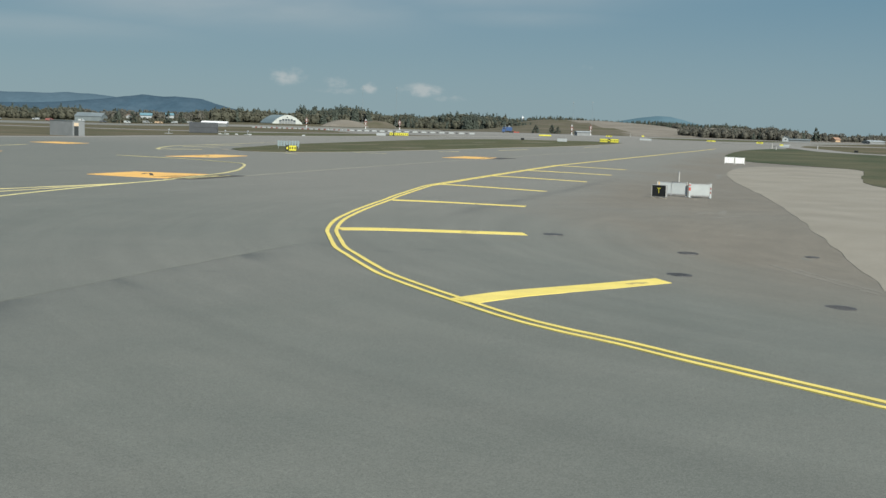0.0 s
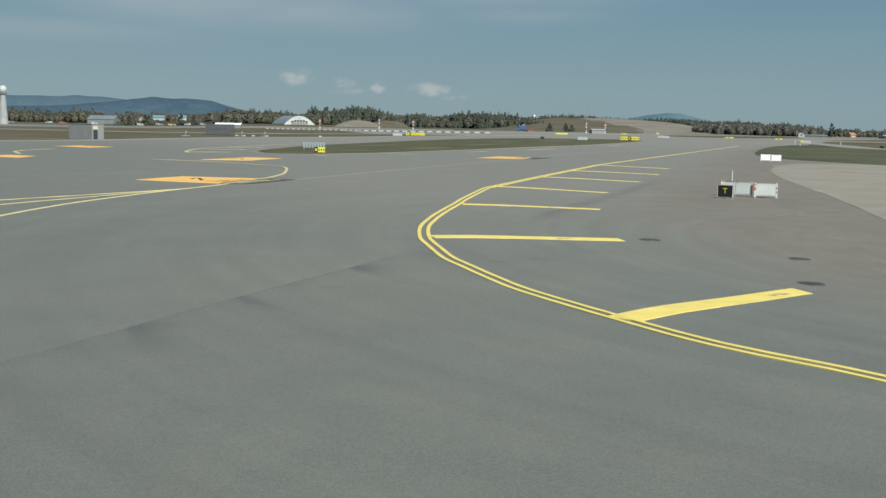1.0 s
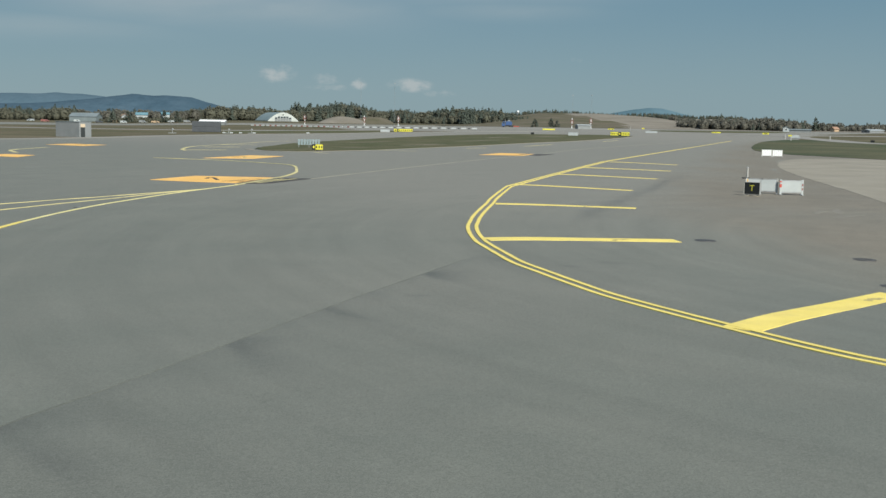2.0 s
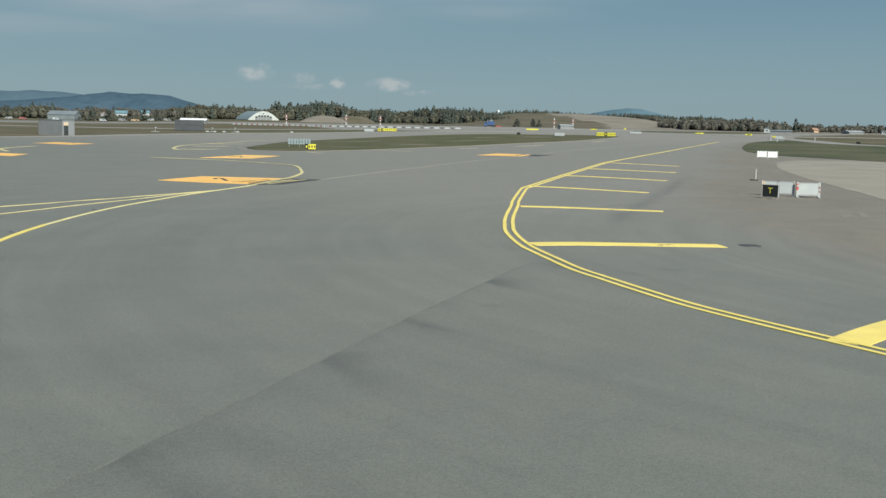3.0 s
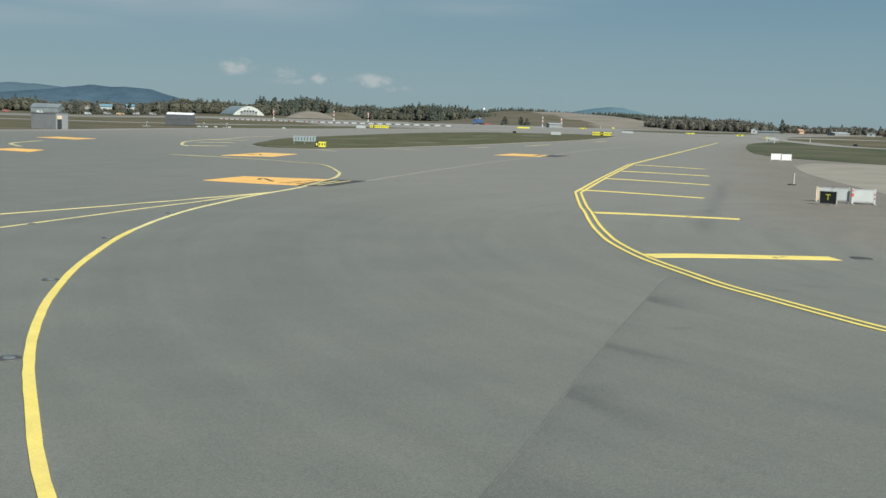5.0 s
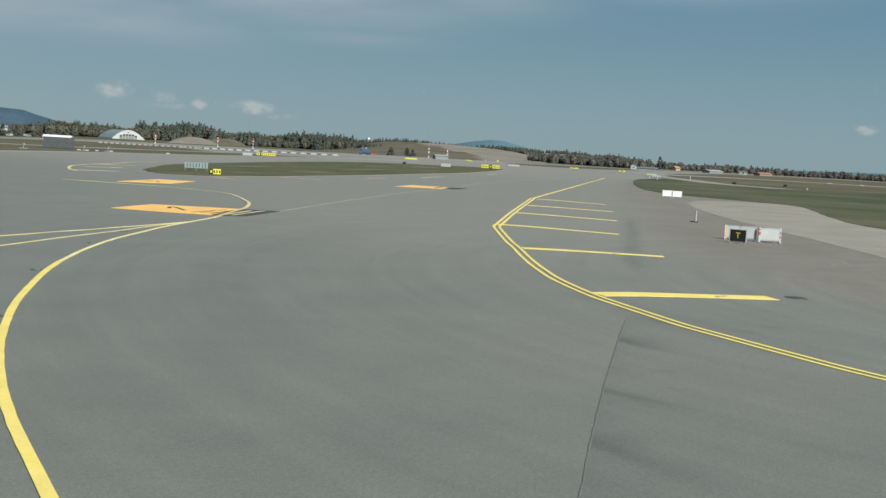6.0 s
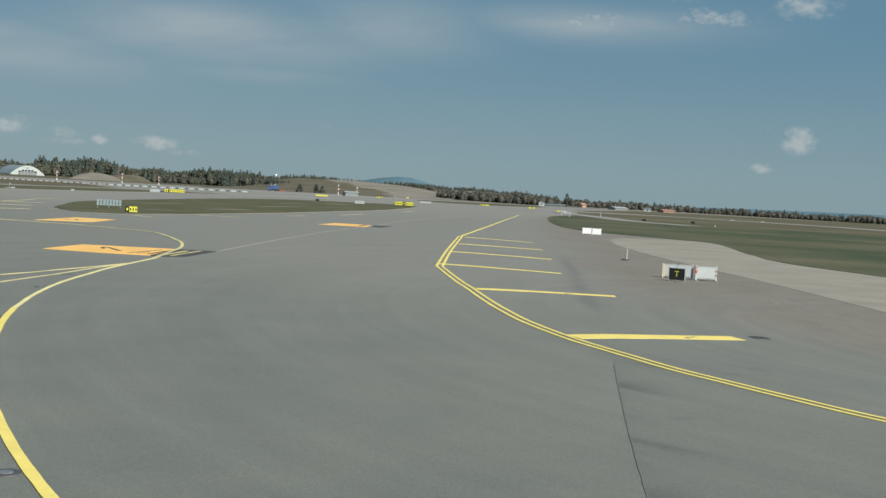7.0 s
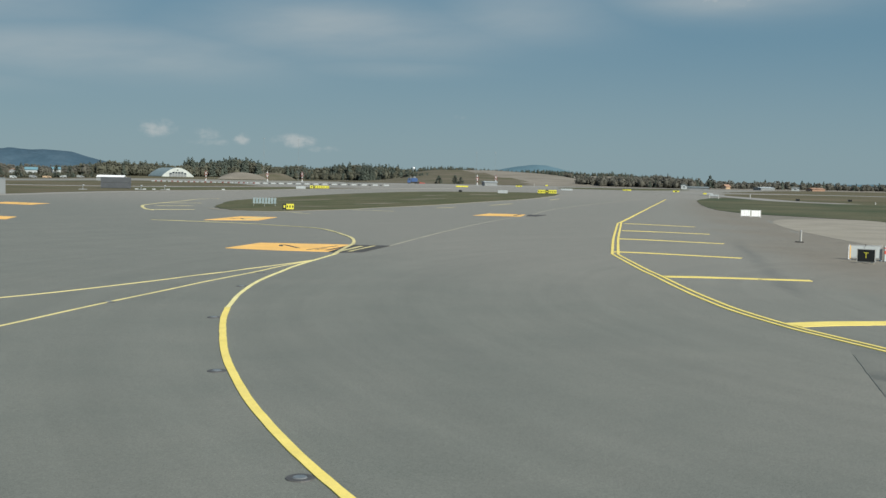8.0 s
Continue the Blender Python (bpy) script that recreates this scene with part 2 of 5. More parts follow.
SOIL = material("bare_soil", (0.195, 0.177, 0.145), (0.240, 0.217, 0.178), 0.05, 0.95, 0.15, 2, 0.7, 3, c=(0.155, 0.140, 0.110), c_scale=0.03, c_amount=0.8, gloss=0.1)
MOUND = material("heath", (0.112, 0.100, 0.072), (0.140, 0.122, 0.088), 0.05, 0.95, 0.2, 2, c=(0.075, 0.075, 0.04), c_scale=0.04, c_amount=0.8, gloss=0.1)
RUNWAY = material("pale_runway", (0.215, 0.209, 0.188), (0.255, 0.248, 0.223), 0.05, 0.95, 0.1, 4, gloss=0.2)
# haze of the air put into the hills' base colours, in three strengths
HILL = material("wooded_hill_hazed", (0.044, 0.078, 0.106), (0.064, 0.101, 0.130), 0.007, 1.0, 0.14, 0.04, gloss=0.0)
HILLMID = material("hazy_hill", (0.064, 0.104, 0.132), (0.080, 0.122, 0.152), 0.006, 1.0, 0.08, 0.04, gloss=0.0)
HILLFAR = material("distant_hill_hazed", (0.082, 0.142, 0.172), (0.098, 0.160, 0.190), 0.004, 1.0, 0.05, 0.03, gloss=0.0)
WHITE = material("white_paint", (0.72, 0.74, 0.74), (0.80, 0.81, 0.80), 2.0, 0.45, 0.05, 20, c=(0.6, 0.6, 0.57), c_scale=1.5, c_amount=0.3)
PANEL = material("white_panel", (0.37, 0.40, 0.40), (0.43, 0.46, 0.455), 1.5, 0.35, 0.05, 15, c=(0.40, 0.42, 0.40), c_scale=2.0, c_amount=0.4)
SLAT = material("frosted_slat", (0.205, 0.265, 0.275), (0.25, 0.31, 0.32), 1.5, 0.4, 0.05, 15)
GABLE = material("weathered_white_sheet", (0.42, 0.45, 0.43), (0.49, 0.52, 0.49), 0.5, 0.5, 0.05, 8, c=(0.36, 0.38, 0.36), c_scale=0.3, c_amount=0.5)
POST = material("grey_post", (0.33, 0.33, 0.305), (0.40, 0.40, 0.37), 3, 0.6, 0.08, 20)
PLASTIC = material("pale_plastic", (0.31, 0.34, 0.345), (0.38, 0.41, 0.41), 1.5, 0.4, 0.05, 15)
STEEL = material("galvanised_steel", (0.34, 0.35, 0.35), (0.45, 0.46, 0.46), 4, 0.5, 0.1, 40, metal=0.6)
RED = material("red_paint", (0.42, 0.055, 0.04), (0.50, 0.08, 0.055), 2, 0.5, 0.1, 20)
SIGNYEL = material("sign_yellow", (0.58, 0.54, 0.05), (0.64, 0.60, 0.07), 1, 0.4, 0.04, 20)
SIGNBLK = material("sign_black", (0.012, 0.013, 0.013), (0.020, 0.021, 0.021), 2, 0.35, 0.1, 20)
IRON = material("cast_iron", (0.070, 0.068, 0.064), (0.105, 0.102, 0.095), 5, 0.6, 0.2, 50, 0.4, 60, metal=0.3)
LENS = material("light_lens", (0.10, 0.11, 0.11), (0.16, 0.17, 0.17), 5, 0.3, 0.1, 40)
SHEDGREY = material("grey_cladding", (0.172, 0.187, 0.190), (0.212, 0.227, 0.229), 0.4, 0.6, 0.06, 10, c=(0.22, 0.23, 0.23), c_scale=0.3, c_amount=0.4)
DARKMETAL = material("dark_container", (0.048, 0.055, 0.062), (0.066, 0.073, 0.080), 0.5, 0.6, 0.08, 10)
DOORDARK = material("dark_door", (0.025, 0.03, 0.03), (0.04, 0.045, 0.045), 2, 0.5, 0.1, 20)
BEIGE = material("beige_board", (0.50, 0.40, 0.28), (0.56, 0.46, 0.33), 1, 0.6, 0.05, 20)
HANGARROOF = material("curved_sheet_roof", (0.165, 0.215, 0.215), (0.205, 0.255, 0.255), 0.2, 0.55, 0.06, 3)
ROOFGREY = material("grey_roof", (0.135, 0.165, 0.172), (0.175, 0.205, 0.21), 0.2, 0.6, 0.06, 3)
ROOFRED = material("tiled_roof", (0.25, 0.155, 0.105), (0.31, 0.19, 0.13), 0.4, 0.8, 0.1, 4)
OCHRE = material("ochre_wall", (0.36, 0.26, 0.16), (0.42, 0.30, 0.19), 0.4, 0.8, 0.06, 4)
GLASS = material("dark_glass", (0.03, 0.04, 0.05), (0.05, 0.06, 0.07), 1, 0.12, 0.0)
TEAL = material("teal_roof", (0.10, 0.20, 0.24), (0.13, 0.24, 0.28), 0.3, 0.6, 0.06, 4)
BLUE = material("blue_lacquer", (0.04, 0.085, 0.19), (0.055, 0.10, 0.23), 1, 0.35, 0.04, 10)
TYRE = material("tyre_rubber", (0.02, 0.02, 0.02), (0.03, 0.03, 0.03), 3, 0.8, 0.1, 20)
BARK = material("bark", (0.06, 0.045, 0.03), (0.09, 0.07, 0.05), 2, 0.9, 0.2, 10)
TOWERCON = material("tower_concrete", (0.23, 0.25, 0.25), (0.30, 0.32, 0.32), 0.3, 0.8, 0.06, 4)
# leaf colours lifted a little, standing in for haze over the far woods
SPRUCE = foliage("spruce_needles", (0.104, 0.126, 0.104), (0.116, 0.136, 0.112))
BARE = foliage("bare_spring_twigs", (0.158, 0.156, 0.130), (0.172, 0.168, 0.140))
BIRCH = foliage("spring_leaves", (0.138, 0.142, 0.106), (0.150, 0.150, 0.112))


# ---- lie of the land ----
def smoothstep(a, b, v):
    s = min(1.0, max(0.0, (v - a) / (b - a)))
    return s * s * (3 - 2 * s)


EDGE = [(15.5, 0.5), (11.4, 6.1), (8.4, 10.3), (7.0, 12.3), (5.63, 14.23), (4.86, 15.34), (4.28, 16.17), (3.64, 17.09), (2.95, 18.16), (2.17, 19.15), (1.63, 19.95), (1.15, 20.85), (0.38, 22.6), (-0.25, 24.08), (-1.02, 26.1), (-1.52, 28.05), (-1.92, 29.85), (-2.28, 31.5), (-2.46, 33.2), (-2.62, 34.95), (-2.73, 36.3), (-2.72, 38.2), (-2.64, 40.0), (-2.48, 41.7), (-2.29, 43.0), (-2.07, 44.5), (-1.6, 47.2), (-0.55, 52.6), (-0.24, 54.4), (1.53, 63.0), (1.95, 64.9)]
EDGE2 = [(1.95, 64.9), (7.2, 79.9), (11.6, 92.1), (16.9, 106.7)]
EDGE3 = [(16.85, 106.6), (26.1, 128.0), (49.6, 182.4), (76.0, 243.5)]
KERB_Y = [p[1] for p in EDGE + EDGE2[1:] + EDGE3[1:]]
KERB_X = [p[0] for p in EDGE + EDGE2[1:] + EDGE3[1:]]


def lie(x, y):
    """Height of the ground: a level taxiway, a shoulder that falls away beyond the edge line, and an apron that drops gently towards its far edge and rises again behind it."""
    far = -2.0 * smoothstep(60, 290, y) * smoothstep(0.14, -0.10, x / y) * (1 - smoothstep(420, 800, y) * smoothstep(-0.24, -0.10, x / y)) if y > 45 else 0.0
    off = x - float(np.interp(y, KERB_Y, KERB_X)) - 0.5
    if off <= 0 or y < 9 or y > 230:
        return far
    run = off * off / 4 if off < 2 else min(off, 16.0) - 1
    fall = (0.050 - 0.030 * smoothstep(28, 50, y)) * (1 - smoothstep(130, 230, y)) * smoothstep(9, 13, y)
    return far - fall * run


GRID_X = [-3200, -2200, -1500, -1000, -700, -520, -420, -360] + [-324 + 12 * i for i in range(27)] + [-6 + i for i in range(30)] + [24 + 2 * i for i in range(18)] + [60 + 12 * i for i in range(23)] + [360, 420, 520, 700, 1000, 1500, 2200, 3200]
GRID_Y = [-600, -300, -150, -75, -36, -12, 0] + [8 + i for i in range(88)] + [96 + 4 * i for i in range(36)] + [240 + 12 * i for i in range(17)] + [444 + 24 * i for i in range(17)] + [900, 1050, 1300, 1700, 2300, 3100, 4400]


def draped(bm):
    """Cut along the ground's cells and let down onto it."""
    xs, ys = [v.co.x for v in bm.verts], [v.co.y for v in bm.verts]
    for lines, k, lo, hi in ((GRID_X, 0, min(xs), max(xs)), (GRID_Y, 1, min(ys), max(ys))):
        for c in lines:
            if lo < c < hi and (max(ys) > 45 or max(xs) > 0):
                co, no = ((c, 0, 0), (1, 0, 0)) if k == 0 else ((0, c, 0), (0, 1, 0))
                bmesh.ops.bisect_plane(bm, geom=[*bm.verts, *bm.edges, *bm.faces], plane_co=co, plane_no=no)
    for v in bm.verts:
        v.co.z += lie(v.co.x, v.co.y)
    return bm


# ---- builders ----
def mesh_of(name, bm, mat):
    me = bpy.data.meshes.new(name)
    bm.to_mesh(me)
    bm.free()
    me.materials.append(mat)
    return me


def part(name, bm, mat, parent=None, label=""):
    ob = new(name, mesh_of(name, bm, mat) if isinstance(bm, bmesh.types.BMesh) else bm)
    ob.parent = parent
    return tagged(ob, label)


def thing(name, x, y, turn, label, category, group="", z=0.0):
    ob = new(name)
    ob.matrix_basis = pose(x, y, z + lie(x, y), 0, 0, turn)
    ob.empty_display_size = 0.3
    return tagged(ob, label, category, group)


def box(sx, sy, sz, x=0, y=0, z=0, bevel=0.0, turn=None):
    """A bevelled box that stands with its foot's middle at x, y, z."""
    bm = bmesh.new()
    bmesh.ops.create_cube(bm, size=1, matrix=Matrix.Translation((0, 0, 0.5)))
    bmesh.ops.scale(bm, vec=(sx, sy, sz), verts=bm.verts)
    if bevel:
        bmesh.ops.bevel(bm, geom=list(bm.edges), offset=bevel, segments=1, affect="EDGES", profile=0.5)
    if turn:
        bmesh.ops.transform(bm, matrix=turn, verts=bm.verts)
    bmesh.ops.translate(bm, vec=(x, y, z), verts=bm.verts)
    return bm


def tube(r1, r2, h, x=0, y=0, z=0, n=16, turn=None):
    bm = bmesh.new()
    bmesh.ops.create_cone(bm, cap_ends=True, segments=n, radius1=r1, radius2=r2, depth=h, matrix=Matrix.Translation((0, 0, h / 2)))
    if turn:
        bmesh.ops.transform(bm, matrix=turn, verts=bm.verts)
    bmesh.ops.translate(bm, vec=(x, y, z), verts=bm.verts)
    return bm


def joined(*bms):
    out = bmesh.new()
    for b in bms:
        me = bpy.data.meshes.new("tmp")
        b.to_mesh(me)
        b.free()
        out.from_mesh(me)
        bpy.data.meshes.remove(me)
    return out


def prism(outline, depth, along="y"):
    """An outline in x, z, pushed back along y."""
    bm = bmesh.new()
    front = [bm.verts.new((x, 0, z)) for x, z in outline]
    back = [bm.verts.new((x, depth, z)) for x, z in outline]
    n = len(outline)
    bm.faces.new(front)
    bm.faces.new(back[::-1])
    for i in range(n):
        bm.faces.new((front[i], back[i], back[(i + 1) % n], front[(i + 1) % n]))
    bmesh.ops.recalc_face_normals(bm, faces=bm.faces)
    return bm


def smooth_line(pts, step, closed=False):
    """Points on a smooth curve through pts, about step metres apart."""
    P = [Vector((*p, 0)) for p in pts]
    n = len(P)
    out = []
    for i in range(n if closed else n - 1):
        if closed:
            p0, p1, p2, p3 = P[i - 1], P[i], P[(i + 1) % n], P[(i + 2) % n]
        else:
            p1, p2 = P[i], P[i + 1]
            p0 = P[i - 1] if i else p1 * 2 - p2
            p3 = P[i + 2] if i + 2 < n else p2 * 2 - p1
        k = max(1, int((p2 - p1).length / step))
        d0, d1, d2 = max((p1 - p0).length, 1e-3) ** 0.5, max((p2 - p1).length, 1e-3) ** 0.5, max((p3 - p2).length, 1e-3) ** 0.5
        m1 = (p2 - p1) + ((p1 - p0) / d0 - (p2 - p0) / (d0 + d1)) * d1
        m2 = (p2 - p1) + ((p3 - p2) / d2 - (p3 - p1) / (d1 + d2)) * d1
        for j in range(k):
            s = j / k
            out.append(p1 * (2 * s**3 - 3 * s**2 + 1) + m1 * (s**3 - 2 * s**2 + s) + p2 * (-2 * s**3 + 3 * s**2) + m2 * (s**3 - s**2))
    if not closed:
        out.append(P[-1])
    return out


def ribbon(pts, width, z=0.016, shift=0.0, step=0.7, rough=0.0, seed=0, smooth=True):
    """A painted or poured band along a line, with a thickness that reaches into the ground."""
    line = smooth_line(pts, step) if smooth else [Vector((*p, 0)) for p in pts]
    rnd = random.Random(seed)
    bm = bmesh.new()
    rows = []
    for i, p in enumerate(line):
        d = (line[min(i + 1, len(line) - 1)] - line[max(i - 1, 0)]).normalized()
        s = Vector((d.y, -d.x, 0))
        w = width / 2
        a, b = p + s * (shift - w + rnd.uniform(-rough, rough)), p + s * (shift + w + rnd.uniform(-rough, rough))
        rows.append([bm.verts.new((q.x, q.y, h)) for q, h in ((a, -0.01), (a, z), (b, z), (b, -0.01))])
    for r, q in zip(rows, rows[1:]):
        for k in range(3):
            bm.faces.new((r[k], q[k], q[k + 1], r[k + 1]))
    bm.faces.new(rows[0])
    bm.faces.new(rows[-1][::-1])
    bmesh.ops.recalc_face_normals(bm, faces=bm.faces)
    for v in bm.verts:
        v.co.z += lie(v.co.x, v.co.y)
    return bm


def slab(pts, z, rough=0.0, step=2.0, smooth=True, seed=0, foot=-0.02):
    """A flat patch of ground with an uneven rim."""
    line = smooth_line(pts, step, True) if smooth else [Vector((*p, 0)) for p in pts]
    bm = bmesh.new()
    verts = []
    for p in line:
        n = noise.noise_vector(Vector((p.x * 0.35, p.y * 0.35, seed * 7.3))) * rough
        verts.append(bm.verts.new((p.x + n.x, p.y + n.y, z)))
    edges = [bm.edges.new((verts[i - 1], verts[i])) for i in range(len(verts))]
    bmesh.ops.triangle_fill(bm, use_beauty=True, use_dissolve=False, edges=edges)
    for f in bm.faces:
        if f.normal.z < 0:
            f.normal_flip()
    low = [bm.verts.new((v.co.x, v.co.y, foot)) for v in verts]
    for i in range(len(verts)):
        bm.faces.new((verts[i - 1], low[i - 1], low[i], verts[i]))
    return draped(bm)


def structure(name, bm, mat, label, category):
    return tagged(part(name, bm, mat), label, category, "", "structure")


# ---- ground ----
def pale_tone_of(x, y):
    """Share of the paler asphalt tone by place: more with distance, less to the left, plus a soft spot near the lane.
    """
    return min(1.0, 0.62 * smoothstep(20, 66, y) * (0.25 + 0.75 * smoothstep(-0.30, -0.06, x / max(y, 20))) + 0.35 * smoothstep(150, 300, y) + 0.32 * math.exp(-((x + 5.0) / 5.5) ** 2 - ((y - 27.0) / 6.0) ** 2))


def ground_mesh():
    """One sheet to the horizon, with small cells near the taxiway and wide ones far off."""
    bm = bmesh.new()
    layer = bm.verts.layers.float.new("pale_tone")
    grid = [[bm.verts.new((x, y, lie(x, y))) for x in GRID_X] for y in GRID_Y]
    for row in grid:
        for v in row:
            v[layer] = pale_tone_of(v.co.x, v.co.y)
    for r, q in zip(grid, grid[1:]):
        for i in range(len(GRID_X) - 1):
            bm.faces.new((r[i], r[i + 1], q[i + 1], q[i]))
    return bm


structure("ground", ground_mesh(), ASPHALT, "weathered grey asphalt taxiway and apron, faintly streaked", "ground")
BAR_ENDS = [(14, 14), (9.8, 19.87), (6.93, 26.87), (4.83, 37.47), (6.43, 50.56), (9.35, 63.29), (14.24, 76.38), (18.94, 89.79), (23.03, 102.59), (34.71, 132.2), (54.59, 184.72), (83.64, 252.03), (105, 300)]


OLD_JOINT = [(1.2, 43.3), (3.5, 49.0), (8.5, 61.4), (12.3, 70.8), (15.6, 79.0), (20.5, 91.0)]


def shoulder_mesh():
    """Asphalt beyond the bars, dustier with every step away from the taxiway, with a dark aged joint near the bars."""
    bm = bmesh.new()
    layer, tone_layer, joint = bm.verts.layers.float.new("dust"), bm.verts.layers.float.new("pale_tone"), bm.verts.layers.float.new("stain")
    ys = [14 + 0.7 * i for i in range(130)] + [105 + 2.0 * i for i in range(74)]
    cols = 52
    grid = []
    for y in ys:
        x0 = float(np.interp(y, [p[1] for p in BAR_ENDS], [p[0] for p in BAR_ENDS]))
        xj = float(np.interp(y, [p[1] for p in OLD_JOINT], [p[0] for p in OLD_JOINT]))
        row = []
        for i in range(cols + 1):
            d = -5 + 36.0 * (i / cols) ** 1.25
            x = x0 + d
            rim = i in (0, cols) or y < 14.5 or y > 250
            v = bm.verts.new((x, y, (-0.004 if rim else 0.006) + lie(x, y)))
            v[tone_layer] = pale_tone_of(x, y)
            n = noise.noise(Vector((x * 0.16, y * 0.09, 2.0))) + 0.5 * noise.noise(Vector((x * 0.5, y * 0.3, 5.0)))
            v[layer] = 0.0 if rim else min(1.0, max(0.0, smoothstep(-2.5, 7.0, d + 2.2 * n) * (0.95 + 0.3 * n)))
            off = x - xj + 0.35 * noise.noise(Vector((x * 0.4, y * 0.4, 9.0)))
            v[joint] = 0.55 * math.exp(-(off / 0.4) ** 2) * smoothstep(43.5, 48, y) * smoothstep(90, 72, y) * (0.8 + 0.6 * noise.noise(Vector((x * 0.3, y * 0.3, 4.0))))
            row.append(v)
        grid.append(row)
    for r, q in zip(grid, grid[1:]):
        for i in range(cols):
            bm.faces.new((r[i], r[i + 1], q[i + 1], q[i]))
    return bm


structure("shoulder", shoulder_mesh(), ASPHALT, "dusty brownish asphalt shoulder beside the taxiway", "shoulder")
structure("pavement", slab([(41.3, 124.14), (33.94, 106.77), (29.39, 91.78), (25.69, 76.79), (21.8, 60.78), (18.71, 49.68), (16.96, 43.4), (15.75, 38.4), (14.5, 33.2), (13.2, 26), (40, 20), (42, 50), (46.21, 88.28), (52.58, 108.34), (58.96, 129.48), (54.38, 133.92), (46.66, 131.36)], 0.016, 0.2, 0.5, seed=5),
          CONCRETE, "pale gravel strip between shoulder and grass", "gravel strip")
def seam(pts, width, seed):
    structure("seam", ribbon(pts, width, 0.009, step=0.3, rough=width * 0.35, seed=seed), SEAM, "dark ragged joint in the asphalt", "pavement seam")


SEAM_LINE = [(-2.9, 33.7), (-3.62, 32.1), (-4.95, 29.2), (-7.1, 24.4), (-8.6, 20.95), (-9.55, 18.7), (-10.4, 16.8), (-11.2, 15.0), (-13.0, 11.0)]
seam(SEAM_LINE[1:], 0.026, 1)


def lane_mesh():
    """The later paved lane beside the seam, with dark rolled edges that fade out across it."""
    bm = bmesh.new()
    layer, tone_layer = bm.verts.layers.float.new("dust"), bm.verts.layers.float.new("pale_tone")
    edges = [(Vector((-4.95, 29.2)), Vector((1.5, -3.5)), 0.8, 1.6), (Vector((-7.13, 24.27)), Vector((3.1, -4.45)), 0.22, 4.0), (Vector((-6.3, 26.3)), Vector((2.2, -3.6)), 0.3, 1.2), (Vector((-8.64, 20.82)), Vector((0.95, -2.3)), 0.9, 1.8), (Vector((-3.3, 32.8)), Vector((1.6, -2.6)), 0.4, 1.5), (Vector((-10.8, 15.9)), Vector((3.0, -4.0)), 0.9, 3.0)]
    ys = [11.2 + 0.14 * i for i in range(160)]
    grid = []
    for y in ys:
        x0 = float(np.interp(y, [p[1] for p in SEAM_LINE[::-1]], [p[0] for p in SEAM_LINE[::-1]]))
        row = []
        for i in range(40):
            v = 6.4 * (i / 39) ** 1.3
            p = Vector((x0 + v, y))
            dark = 0.10 + 0.22 * math.exp(-v / 0.35)
            for o, d, deep, reach in edges:
                d = d.normalized()
                n = Vector((-d.y, d.x))
                a, b = (p - o).dot(d), (p - o).dot(n)
                if a > -0.5:
                    wob = 0.10 * noise.noise(Vector((p.x * 1.1, p.y * 1.1, 3)))
                    dark = max(dark, smoothstep(-0.12, 0.10, b + wob) * math.exp(-max(b, 0) / deep) * math.exp(-max(a, 0) / reach) * (1.0 + 0.5 * noise.noise(Vector((p.x * 0.8, p.y * 0.8, 1)))))
            for cx, cy, r in ((-0.95, 30.9, 0.38), (0.35, 32.0, 0.42), (-5.2, 26.0, 0.25)):
                dark = max(dark, 0.5 * math.exp(-((p.x - cx) ** 2 / r**2 + (p.y - cy) ** 2 / (r * 0.7) ** 2)))
            vert = bm.verts.new((p.x, p.y, (0.0012 if i < 39 and 11.3 < y < 33.3 else -0.004) + lie(p.x, p.y)))
            vert[tone_layer] = pale_tone_of(p.x, y)
            vert[layer] = max(0.0, min(0.85, dark)) * (1 - smoothstep(4.2, 6.2, v)) * smoothstep(33.4, 32.2, y) * smoothstep(11.2, 12.2, y)
            row.append(vert)
        grid.append(row)
    for r, q in zip(grid, grid[1:]):
        for i in range(39):
            bm.faces.new((r[i], r[i + 1], q[i + 1], q[i]))
    return bm


structure("lane", lane_mesh(), LANE, "later paved asphalt lane with dark rolled edges beside a seam", "pavement lane")
for k, run in enumerate(([(14.3, 51.4), (14.9, 52.6), (15.6, 53.3)], [(15.6, 52.0), (16.2, 53.4), (16.6, 54.6)], [(14.6, 49.8), (15.4, 50.7), (16.4, 51.2)], [(13.1, 42.5), (13.7, 42.9)], [(11.6, 34.3), (11.95, 32.3), (12.3, 30.3), (12.6, 28.7)], [(12.2, 33.6), (12.6, 31.2), (13.0, 29.0)])):
    structure("dust_streak", ribbon(run, 0.34 if k < 3 else 0.16, 0.011, step=0.2, rough=0.09 if k < 3 else 0.05, seed=70 + k), DUST, "pale chalky dust streak on the shoulder", "dust streak")

structure("grass", slab([(-21.0, 156.0), (-21.6, 191.4), (-17.61, 250.43), (-0.02, 285.02), (25, 305), (46, 310), (63, 318), (68, 306), (62.11, 283.51), (44.51, 237.36), (28.66, 202.07), (17.01, 181.65), (8.25, 168.8), (0.9, 162.15), (-4.65, 154.47), (-9.56, 148.64), (-14.35, 142.2), (-18.8, 145.2)], 0.05, 0.8, 2.0, seed=11),
          GRASS, "island of short olive grass with worn patches", "grass")
structure("kerb", ribbon([(-22.2, 156.0), (-19.9, 144.6), (-14.35, 141.2), (-8.9, 147.8), (-4.0, 153.8), (1.6, 161.4), (9.0, 168.2), (17.8, 181.1), (29.5, 201.6), (45.4, 236.9), (62.9, 283.0)], 0.9, 0.03, step=2, rough=0.2, seed=19), CONCRETE, "pale worn strip around the grass island", "kerb")
